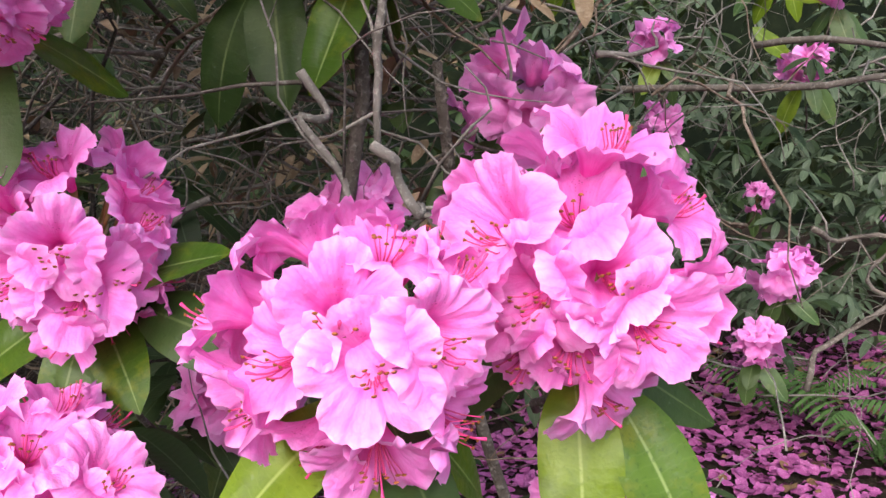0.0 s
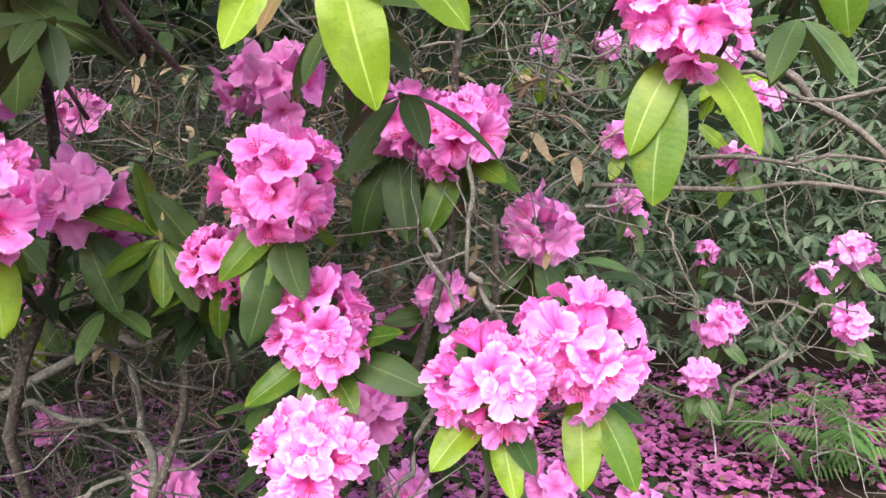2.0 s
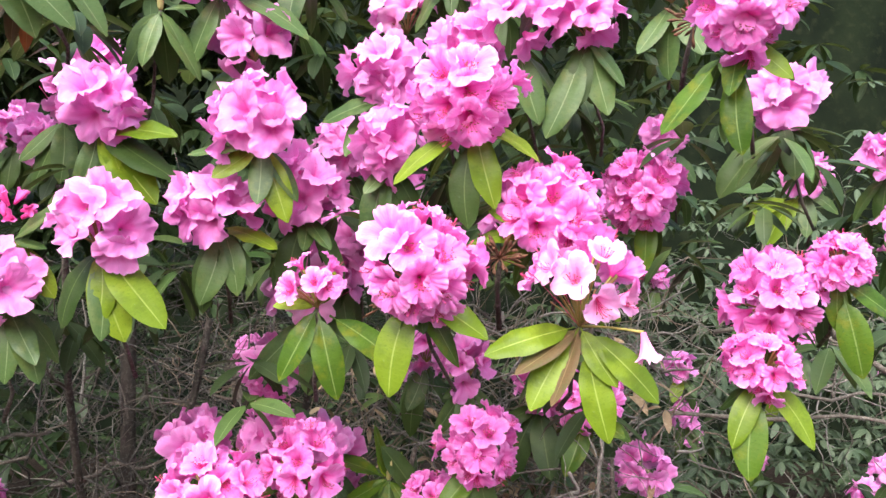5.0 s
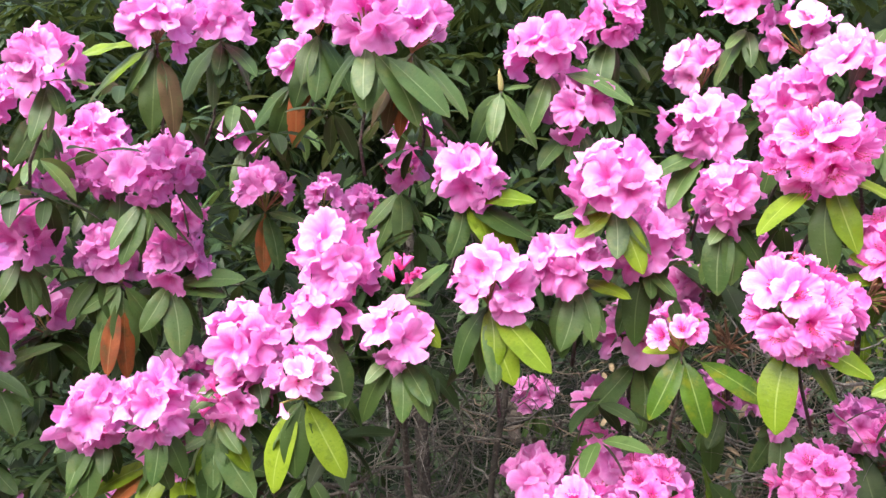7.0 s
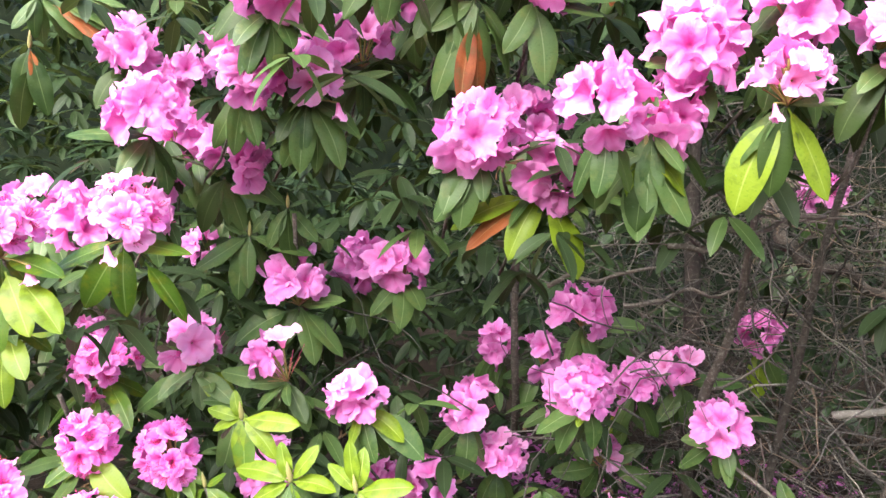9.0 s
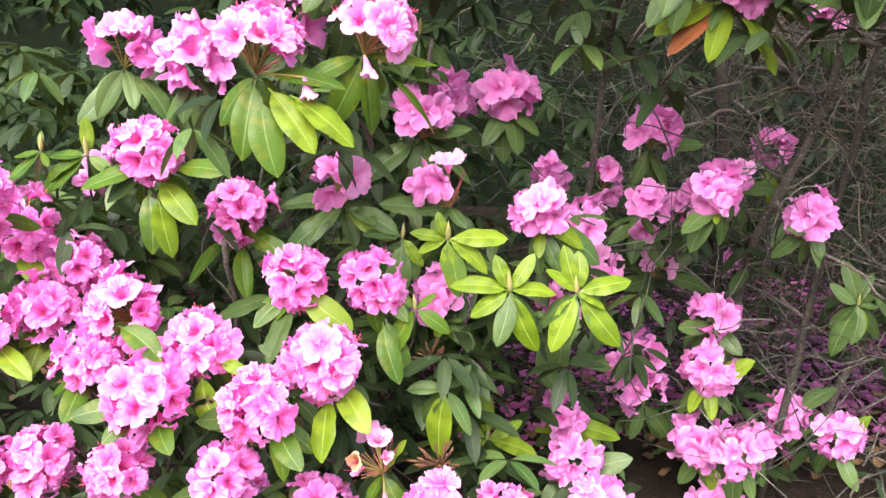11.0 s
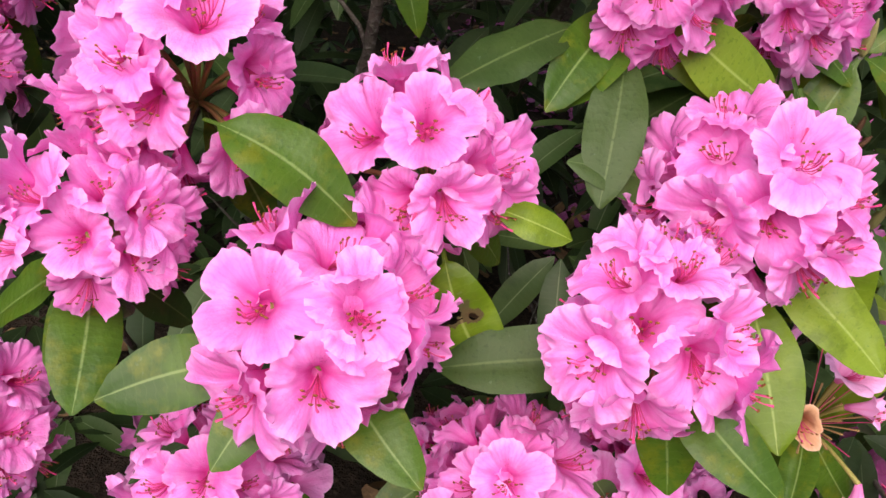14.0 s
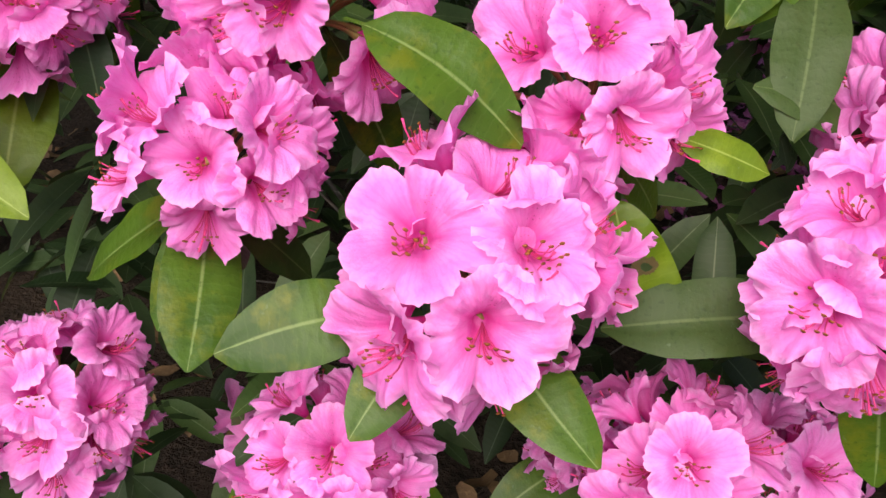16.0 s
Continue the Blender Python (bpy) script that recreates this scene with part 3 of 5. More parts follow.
# ---- many leaves in one mesh ----
def leaf_cloud(name, spots, mat, label, seed, length=(0.08, 0.13), per=(6, 9)):
    """Whorls of drooping leaves round the given places, joined in one mesh."""
    r = np.random.RandomState(seed)
    rows, tpl, tuv = 7, [], []
    for i in range(rows):
        s = i / (rows - 1)
        w = 0.155 * max(0.0, math.sin(math.pi * s ** 0.95)) ** 0.6 + 0.008
        for q in (-1, 0, 1):
            tpl.append((s, w * q, -0.22 * s * s + 0.26 * w * abs(q)))
            tuv.append((0.5 + 0.5 * q, s))
    tpl = np.array(tpl)
    quads = np.array([(3 * i + j, 3 * i + 3 + j, 3 * i + 4 + j, 3 * i + 1 + j) for i in range(rows - 1) for j in (0, 1)])
    vs, fs, count = [], [], 0
    for p in spots:
        n = r.randint(per[0], per[1] + 1)
        a0 = r.uniform(0, 6.28)
        for k in range(n):
            a = a0 + 6.283 * k / n + r.uniform(-0.3, 0.3)
            d = np.array((math.cos(a), math.sin(a), r.uniform(-1.0, 0.25)))
            d /= np.linalg.norm(d)
            up = np.array((r.uniform(-0.3, 0.3), r.uniform(-0.6, 0.1), 1.0))
            up -= d * (up @ d)
            up /= np.linalg.norm(up)
            y = np.cross(up, d)
            size = r.uniform(*length)
            vs.append(np.asarray(p) + (tpl[:, :1] * d + tpl[:, 1:2] * y + tpl[:, 2:] * up) * size + d * 0.01)
            fs.append(quads + count * len(tpl))
            count += 1
    me = mesh_of(name, np.concatenate(vs), np.concatenate(fs).tolist(), np.tile(np.array(tuv), (count, 1)), (mat,))
    return tagged(new(name, me), label, "foliage", kind="stuff")


def twig_cloud(name, boxes, mat, label, seed, count, length=(0.25, 0.8), radius=(0.0015, 0.005), flat=0.6):
    r = random.Random(seed)
    pieces = []
    for _ in range(count):
        x0, x1, y0, y1, z0, z1 = r.choice(boxes)
        p = Vector((r.uniform(x0, x1), r.uniform(y0, y1), r.uniform(z0, z1)))
        d = Vector((r.gauss(0, 1), r.gauss(0, 0.6), r.gauss(0.1, flat))).normalized()
        span, rad = r.uniform(*length), r.uniform(*radius)
        pts, n = [p.copy()], 7
        for i in range(n):
            d = (d + Vector((r.gauss(0, 0.28), r.gauss(0, 0.28), r.gauss(0, 0.28)))).normalized()
            p = p + d * span / n
            p.z = max(p.z, 0.02)
            pts.append(p.copy())
        pieces.append(tube(pts, [rad * (1 - 0.75 * i / n) for i in range(n + 1)], 4))
        if r.random() < 0.7:
            k = r.randint(2, 5)
            q, d2 = pts[k].copy(), Vector((r.gauss(0, 1), r.gauss(0, 1), r.gauss(0.3, 0.8))).normalized()
            sub = [q.copy()]
            for i in range(4):
                d2 = (d2 + Vector((r.gauss(0, 0.3), r.gauss(0, 0.3), r.gauss(0, 0.3)))).normalized()
                q = q + d2 * span * 0.1
                sub.append(q.copy())
            pieces.append(tube(sub, [rad * 0.55 * (1 - 0.2 * i) for i in range(5)], 3))
    return tagged(new(name, mesh_of(name, *joined(pieces), None, (mat,))), label, "twigs", kind="stuff")


def branch(a, b, r0, r1, seed, label, bend=0.06, sides=9, kids=3, mat=None):
    """A crooked limb from a to b with a few side twigs as parts."""
    r = random.Random(seed)
    a, b = Vector(a), Vector(b)
    n = 14
    pts = []
    for i in range(n + 1):
        s = i / n
        off = Vector((noise.noise(Vector((s * 3, seed, 0))), noise.noise(Vector((s * 3, seed, 5))), noise.noise(Vector((s * 3, seed, 9)))))
        pts.append(a.lerp(b, s) + off * bend * 2 * math.sin(math.pi * min(1, s + 0.08)))
    thing = tagged(new("branch"), label, "branch", "limbs of the rhododendron bush")
    thing.matrix_basis = Matrix.Translation(a)
    v, f = tube([p - a for p in pts], [r0 + (r1 - r0) * i / n for i in range(n + 1)], sides, seed, 0.35)
    part("limb", mesh_of("limb", v, f, None, (mat or BARK,)), thing, Matrix.Translation(a))
    for k in range(kids):
        i = r.randint(4, n - 1)
        p, d = pts[i].copy(), Vector((r.gauss(0, 1), r.gauss(0, 0.7), r.gauss(0.2, 0.8))).normalized()
        sub = [p.copy()]
        for j in range(6):
            d = (d + Vector((r.gauss(0, 0.25), r.gauss(0, 0.25), r.gauss(0, 0.25)))).normalized()
            p = p + d * r.uniform(0.03, 0.06)
            sub.append(p.copy())
        w = (r0 + (r1 - r0) * i / n) * 0.45
        v, f = tube([q - pts[i] for q in sub], [w * (1 - 0.12 * j) for j in range(7)], 5, seed + k, 0.3)
        part("side_twig", mesh_of("side_twig", v, f, None, (mat or TWIG,)), thing, Matrix.Translation(pts[i]))
    return thing


def fern(x, y, z, size, seed):
    """A fern: arching fronds, each with paired leaflets along its rib."""
    r = random.Random(seed)
    thing = tagged(new("fern"), "green fern with arching feathery fronds on the petal-strewn ground", "fern", "ferns beside the bush")
    base = Vector((x, y, z))
    thing.matrix_basis = Matrix.Translation(base)
    for k in range(7):
        a = 6.283 * k / 7 + r.uniform(-0.3, 0.3)
        out = Vector((math.cos(a), math.sin(a), 0))
        side = Vector((-out.y, out.x, 0))
        span, rise = size * r.uniform(0.8, 1.1), size * r.uniform(0.55, 0.9)
        vs, fs, uv = [], [], []
        spine = [out * span * s + UP * rise * math.sin(1.9 * s) * 0.9 for s in [i / 22 for i in range(23)]]
        tv, tf = tube(spine, [0.003 * (1 - 0.8 * i / 22) for i in range(23)], 4)
        vs += tv
        fs += tf
        uv += [(0.2, 0.5)] * len(tv)
        for i in range(3, 22):
            s = i / 22
            w = size * 0.24 * math.sin(math.pi * (0.12 + 0.88 * (1 - s)) ** 1.3) + 0.006
            for sgn in (-1, 1):
                d = (side * sgn + out * 0.45 - UP * 0.25).normalized()
                wide = span * 0.020
                o = len(vs)
                p = spine[i]
                f = out * wide
                for q, ww in ((0, 0.7), (0.35, 1.0), (0.7, 0.7), (1.0, 0.1)):
                    mid = p + d * w * q - UP * w * 0.2 * q * q
                    vs += [mid - f * ww, mid + f * ww]
                    uv += [(0.3, q), (0.8, q)]
                fs += [(o, o + 2, o + 3, o + 1), (o + 2, o + 4, o + 5, o + 3), (o + 4, o + 6, o + 7, o + 5)]
        part("frond", mesh_of("frond", vs, fs, uv, (FERN,)), thing, Matrix.Translation(base))
    return thing


# ---- limbs of the bush ----
OLD, GREY = "crooked grey-brown limb with patches of lichen", "thin bare grey branch inside the bush"
branch((-0.28, 1.2, 0.0), (-0.06, 0.80, 1.95), 0.016, 0.006, 1, OLD, 0.09)
branch((0.15, 1.5, 0.0), (0.0, 0.9, 1.55), 0.014, 0.006, 2, OLD, 0.06)
branch((-0.9, 1.3, 0.05), (-0.5, 0.75, 1.6), 0.014, 0.006, 3, OLD, 0.08)
branch((-1.1, 1.6, 0.0), (-0.7, 0.6, 2.2), 0.018, 0.007, 4, OLD, 0.1)
branch((-1.6, 1.8, 0.0), (-1.3, 0.6, 2.2), 0.020, 0.007, 5, OLD, 0.1)
branch((-1.45, 1.75, 0.0), (-1.58, 1.63, 2.5), 0.034, 0.022, 6, "thick dark trunk of the rhododendron bush", 0.05, mat=BARK_DARK)
branch((-1.42, 1.25, 0.0), (-1.12, 1.18, 1.9), 0.016, 0.010, 36, "dark leaning trunk of the rhododendron bush", 0.05, mat=BARK_DARK)
branch((-2.2, 2.0, 0.0), (-2.0, 0.8, 2.1), 0.020, 0.007, 7, OLD, 0.1)
branch((-2.9, 1.6, 0.0), (-2.6, 0.7, 1.6), 0.018, 0.007, 8, OLD, 0.1)
branch((-3.3, 1.2, 0.0), (-3.1, 0.4, 1.1), 0.016, 0.006, 9, OLD, 0.08)
branch((0.45, 2.05, 1.53), (1.75, 1.68, 1.50), 0.010, 0.005, 10, GREY, 0.05, 6, 5, TWIG)
branch((0.75, 1.95, 1.62), (1.75, 1.72, 1.58), 0.008, 0.004, 11, GREY, 0.06, 6, 5, TWIG)
branch((1.0, 2.25, 2.02), (1.62, 1.85, 1.42), 0.017, 0.008, 12, GREY, 0.06, 7, 5, TWIG)
branch((0.7, 2.15, 1.85), (1.9, 2.0, 1.86), 0.010, 0.005, 13, GREY, 0.06, 6, 5, TWIG)
branch((0.8, 1.7, 0.85), (1.06, 1.82, 1.17), 0.008, 0.004, 17, GREY, 0.05, 6, 2, TWIG)
branch((0.85, 1.81, 1.2), (1.25, 1.8, 1.14), 0.007, 0.003, 19, GREY, 0.05, 6, 2, TWIG)
branch((-1.15, 1.06, 1.13), (-0.58, 1.18, 1.31), 0.012, 0.006, 14, GREY, 0.04, 7, 4, TWIG_FAR)
branch((-0.70, 1.02, 0.75), (-0.77, 1.12, 1.22), 0.013, 0.008, 15, GREY, 0.04, 7, 4, TWIG_FAR)
branch((-1.0, 1.05, 1.14), (-0.74, 1.1, 1.06), 0.008, 0.004, 20, GREY, 0.04, 6, 3, TWIG_FAR)
branch((-1.15, 1.0, 0.8), (-0.72, 1.08, 1.0), 0.009, 0.005, 21, GREY, 0.05, 6, 4, TWIG_FAR)
branch((-0.05, 0.80, 1.72), (-0.06, 0.78, 1.46), 0.005, 0.004, 22, OLD, 0.02, 7, 4, TWIG_FAR)
branch((-0.06, 0.72, 1.47), (0.0, 0.75, 1.38), 0.006, 0.004, 24, OLD, 0.02, 7, 3, TWIG_FAR)
branch((-0.13, 0.78, 1.54), (-0.08, 0.75, 1.40), 0.005, 0.003, 25, OLD, 0.02, 6, 3, TWIG_FAR)
branch((-0.12, 0.8, 1.25), (-0.2, 0.72, 1.02), 0.006, 0.004, 26, OLD, 0.03, 6, 3, TWIG_FAR)
branch((-1.26, 1.95, 1.72), (-1.12, 1.97, 1.50), 0.03, 0.024, 16, "pale bare limb among the twigs", 0.03, 8, 2, TWIG)
branch((-1.15, 1.97, 1.53), (-0.80, 2.04, 1.40), 0.026, 0.018, 27, "pale bare limb among the twigs", 0.03, 8, 2, TWIG)
branch((-1.95, 1.1, 1.42), (-1.62, 1.16, 1.50), 0.008, 0.005, 28, GREY, 0.05, 6, 3, TWIG)
branch((-1.5, 1.1, 1.12), (-1.24, 0.88, 0.85), 0.008, 0.004, 29, GREY, 0.06, 6, 3, TWIG)
branch((-1.75, 1.58, 1.33), (-1.35, 1.6, 1.42), 0.009, 0.005, 30, GREY, 0.05, 6, 4, TWIG)
branch((-1.6, 0.45, 1.58), (-1.28, 0.57, 1.66), 0.007, 0.004, 32, GREY, 0.04, 6, 4, TWIG)

# ---- the inside and the far side of the bush ----
def scatter(count, *boxes):
    out = []
    for x0, x1, y0, y1, z0, z1 in boxes:
        share = count // len(boxes)
        out += [(rnd.uniform(x0, x1), rnd.uniform(y0, y1), rnd.uniform(z0, z1)) for _ in range(share)]
    return out


# the boxes at z 2.9-3.6 are a leaf roof added to darken the inside
leaf_cloud("inner_foliage", scatter(750, (-6.0, -2.4, 1.5, 2.8, 1.3, 4.0)) + scatter(500, (-2.4, -0.9, 1.7, 2.8, 2.0, 4.0)) + scatter(230, (-0.9, 0.5, 1.7, 2.8, 2.0, 4.0)) + scatter(620, (-6.0, -1.0, 1.3, 2.6, 2.9, 3.6)) + scatter(180, (-1.0, 0.6, 0.9, 2.6, 2.9, 3.6)), SHADE, "dark green leaves deep inside the bush, shade in their colour", 5, (0.09, 0.15))
leaf_cloud("low_inner_foliage", scatter(380, (-6.0, 0.4, 3.5, 4.8, 0.0, 1.9)) + scatter(350, (-6.0, -2.7, 0.9, 1.9, 0.1, 1.6)), SHADE, "dark green leaves low inside the bush, shade in their colour", 12, (0.09, 0.15))
far = [(x, y, 0.35 + z * (0.45 + 0.55 * rnd.random())) for x, y, z in scatter(1200, (0.5, 5.0, 3.3, 5.2, 0.1, 3.2))]
leaf_cloud("far_bush_foliage", far, FAR_LEAF, "green leaves of the bushes beyond the clearing", 6)
leaf_cloud("woodland_foliage", scatter(900, (-10.0, 10.0, 5.2, 7.2, 0.0, 6.5)), SHADE, "leafy woodland behind the rhododendrons, its leaves coloured dark for shade", 7, (0.18, 0.36))
# added sheet that blocks the sky; its near-black colour stands for deep shade
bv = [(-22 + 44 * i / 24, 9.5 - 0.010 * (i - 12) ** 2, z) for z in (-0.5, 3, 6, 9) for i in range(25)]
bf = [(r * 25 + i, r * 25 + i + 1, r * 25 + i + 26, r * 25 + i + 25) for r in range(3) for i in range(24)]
tagged(new("backdrop", mesh_of("backdrop", bv, bf, None, (grain_material("backdrop_shade", (0.005, 0.008, 0.005), (0.012, 0.018, 0.009), (0.022, 0.028, 0.014), 1.2, 0.95, spec=0.05),))), "near-black sheet closing the view, painted as deep shade", "woods", kind="structure")
twig_cloud("twig_tangle", [(-3.4, -0.4, 0.8, 2.2, 0.05, 1.4), (-2.0, -0.2, 1.4, 3.0, 0.05, 2.1), (-1.7, -0.6, 1.1, 2.3, 0.3, 1.9)], TWIG_INNER, "tangle of bare grey twigs inside the bush", 8, 760)
twig_cloud("open_twig_tangle", [(-1.7, -0.6, 1.0, 2.4, 0.1, 1.9)], TWIG, "bare crooked twigs in the open middle of the bush", 18, 330, (0.2, 0.6), (0.0012, 0.0045))
twig_cloud("bare_bough_tangle", [(-1.9, -0.5, 1.3, 2.4, 0.3, 1.7)], TWIG_FAR, "thicker pale crooked boughs under the bush", 19, 45, (0.5, 1.1), (0.003, 0.008))
TWIG_BROWN = grain_material("twig_brown", (0.12, 0.088, 0.064), (0.24, 0.185, 0.14), (0.44, 0.38, 0.31), 20, 0.9, 0.6, 0.004, spec=0.1)
twig_cloud("brown_twig_tangle", [(-0.5, 0.45, 1.0, 2.0, 0.9, 2.1), (-1.3, -0.3, 1.2, 2.2, 0.6, 1.9)], TWIG_BROWN, "brown dead twigs tangled behind the flower heads", 28, 420, (0.15, 0.45), (0.001, 0.004))
twig_cloud("pale_twig_tangle", [(-2.6, -0.5, 1.9, 3.2, 1.4, 2.4)], TWIG_FAR, "pale weathered twigs high inside the bush", 38, 300, (0.2, 0.6), (0.0015, 0.005))
leaf_cloud("under_foliage", scatter(260, (-3.6, -1.0, 1.75, 2.8, 0.15, 1.5)) + scatter(90, (-0.9, 0.3, 1.7, 2.5, 0.3, 1.45)), SHADE, "dark green leaves under the bush, shade put into their colour", 14, (0.08, 0.14), (4, 7))
twig_cloud("lichen_twig_tangle", [(-0.45, 0.2, 0.9, 1.5, 1.25, 1.95)], TWIG_FAR, "pale lichened dead twigs behind the flower heads", 48, 240, (0.12, 0.4), (0.001, 0.005))
leaf_cloud("withered_leaves", scatter(150, (-0.35, 0.2, 0.95, 1.6, 1.3, 1.85), (-0.9, -0.35, 1.2, 1.9, 1.2, 1.9)), BEIGE, "beige withered leaves caught in the dead twigs", 15, (0.04, 0.08), (1, 3))
twig_cloud("far_twig_tangle", [(0.4, 3.5, 1.9, 3.8, 0.2, 2.2)], TWIG_FAR, "bare pale twigs of the bushes beyond", 9, 320)


# ---- on the ground: fallen petals, dead leaves ----
def petal_litter(name, box, count, mat, label, seed, size=(0.018, 0.036), category="fallen petals"):
    r = random.Random(seed)
    vs, fs = [], []
    for _ in range(count):
        x, y = r.uniform(box[0], box[1]), r.uniform(box[2], box[3])
        if noise.noise(Vector((x * 1.3, y * 1.3, 7.0))) < r.uniform(-0.9, 0.25):
            continue
        # thinning out towards the rim of the patch
        if r.random() * 0.7 > min(x - box[0], box[1] - x, y - box[2], box[3] - y):
            continue
        z = ground_height(x, y) + 0.004 + abs(r.gauss(0, 0.008))
        s, a, tilt = r.uniform(*size), r.uniform(0, 6.28), r.uniform(-0.5, 0.5)
        m = Matrix.Translation((x, y, z + s * 0.3)) @ Euler((tilt, r.uniform(-0.5, 0.5), a)).to_matrix().to_4x4()
        o = len(vs)
        vs.append(m @ Vector((0, 0, 0)))
        for k in range(7):
            w = 6.283 * k / 7
            rad = s * r.uniform(0.75, 1.1)
            vs.append(m @ Vector((rad * math.cos(w), rad * 0.75 * math.sin(w), s * r.uniform(-0.1, 0.4))))
        fs += [(o, o + 1 + k, o + 1 + (k + 1) % 7) for k in range(7)]
    return tagged(new(name, mesh_of(name, vs, fs, None, (mat,))), label, category, kind="stuff")


petal_litter("fallen_petals", (-0.3, 4.6, 1.1, 5.0), 17500, FALLEN, "carpet of fallen purple-pink petals on dark soil", 21)
petal_litter("scattered_petals", (-2.8, 0.4, 1.5, 4.6), 6500, FALLEN, "fallen purple-pink petals scattered under the bush", 23)
petal_litter("dead_leaves", (-6, 5, -2.2, 4.8), 4200, LITTER, "dry brown dead leaves on the soil", 22, (0.02, 0.045), "dead leaves")
fern(1.75, 3.05, 0.0, 0.50, 1)
fern(2.10, 2.90, 0.0, 0.52, 2)
fern(1.55, 3.55, 0.0, 0.42, 3)
fern(2.30, 3.30, 0.0, 0.48, 4)


# ---- the flowering shoots ----
shoot("f", -3.286, 0.208, 0.973, 0.101, 13, (("g", 13.7, -12.3, -6.0, 2.7, -7.3, -1.8),), True, more=3)
shoot("f", -3.337, 0.142, 0.876, 0.077, 19, (("g", -2.2, -7.9, -11.6),), True, more=4)
shoot("f", -3.100, 0.179, 0.907, 0.091, -8, (("y", 11.9, -4.9, -4.9, 5.3, -1.9, -3.6), ("h", 6.1, -8.9, -18.1, 1.5, -2.9, -6.8)), True)
shoot("f", -3.180, 0.070, 0.830, 0.094, 3, (("g", -16.2, -2.0, -4.3, -4.5, 2.0, -5.0), ("g", -8.4, -5.0, -8.6, -1.9, 2.0, -5.7), ("g", 5.8, -7.2, -9.7)), True, more=1)
shoot("f", -2.944, 0.056, 0.812, 0.091, -27, (("d", -15.0, 5.0, -5.5), ("g", 10.0, -8.0, -10.2)), True)
shoot("f", -2.821, 0.155, 0.876, 0.103, -33, (("d", -13.8, 2.4, 3.5), ("y", 0.4, -11.7, -17.6), ("y", 10.7, -9.0, -12.0)), True)
shoot("f", -2.576, 0.546, 0.926, 0.088, -33, (("y", -0.6, -6.2, -8.2), ("g", -25.2, -1.1, -6.4), ("d", -23.1, -3.8, -11.2), ("d", -18.9, -7.4, -16.2), ("g", 5.9, -4.7, -4.5), ("g", 8.7, -8.1, -10.7)), more=1)
shoot("f", -3.039, 0.275, 0.489, 0.067, -11, (("g", 14.9, -7.5, -8.0), ("g", -11.1, -3.3, -6.0)), True)
shoot("s", -2.705, 0.160, 0.665, 0.085, -43, (("y", 6.0, -0.9, 3.5), ("g", -3.2, -5.2, -11.3)), True)
shoot("f", -3.040, 0.091, 0.634, 0.085, -24, (("d", -9.9, -2.6, -3.2),), True, more=4)
shoot("f", -3.553, 0.276, 0.570, 0.096, 27, (("d", -5.1, -5.9, -9.7),), True, more=4)
shoot("f", -3.388, 0.413, 0.399, 0.088, 11, (("d", -6.7, -5.2, -8.6), ("g", -3.8, -0.8, 3.5)))
shoot("f", -3.522, 0.330, 0.949, 0.088, 20, (("y", -1.6, -8.5, -14.1), ("d", -2.7, -9.6, -16.5), ("g", -4.3, -5.6, -9.0)), True)
shoot("f", -2.900, 0.261, 1.045, 0.082, -18, (("g", -8.6, -5.1, -8.9), ("y", 14.2, -4.1, -11.0, 1.6, 0.9, -3.8), ("g", -7.4, -2.1, -10.6, 0.2, 1.9, -5.0), ("d", -5.5, -9.6, -17.1), ("d", -18.2, -3.5, -8.2), ("y", 10.3, -2.6, -10.9)), True, more=1)
shoot("f", -3.277, 0.475, 0.292, 0.087, 5, (), more=4)
shoot("f", -2.515, 0.914, -0.161, 0.086, -23, (), more=4)
shoot("f", -2.486, 0.664, -0.003, 0.087, -28, (), more=4)
shoot("f", -2.375, 0.367, 0.301, 0.087, -39, (("g", -10.2, -2.6, -4.4),), more=4)
shoot("f", -2.208, 0.863, 0.467, 0.087, -33, (("y", -7.4, -2.4, -2.6), ("y", 14.4, -4.0, -12.1), ("g", -5.3, 1.8, 23.3), ("y", 19.4, -1.2, -5.6)), more=1)
shoot("f", -2.230, 0.821, 0.866, 0.087, -33, (("g", 6.7, -8.1, -11.2), ("g", -0.7, -12.5, -22.8)))
shoot("f", -3.625, 0.421, 1.140, 0.105, 20, (("y", 8.0, -6.8, -13.1),), True, more=4)
shoot("f", -3.479, 0.432, 1.040, 0.085, 14, (), True, more=3, fill=5)
shoot("f", -3.628, 0.221, 0.930, 0.087, 24, (("y", 14.2, -5.9, -9.1), ("y", -1.5, -8.0, -18.9)), True, more=3, fill=5)
shoot("f", -2.735, 0.330, 1.027, 0.083, -18, (("g", 8.2, -10.0, -22.6), ("g", 10.4, -4.4, -23.4), ("g", 9.5, -2.3, -8.7)), True, more=3, fill=5)
shoot("f", -3.278, 0.123, 0.627, 0.080, 8, (), True, more=3, fill=5)
shoot("f", -3.104, 0.542, 1.163, 0.091, -1, (("g", -13.5, -6.5, -17.5), ("g", 3.8, -9.3, -21.3), ("g", 15.7, -7.4, -13.1), ("g", -4.5, -3.1, -4.7), ("g", 11.2, -2.5, -10.9)), True, more=4, fill=5)
shoot("f", -3.667, 0.195, 0.582, 0.093, 26, (), True, more=3, fill=5)
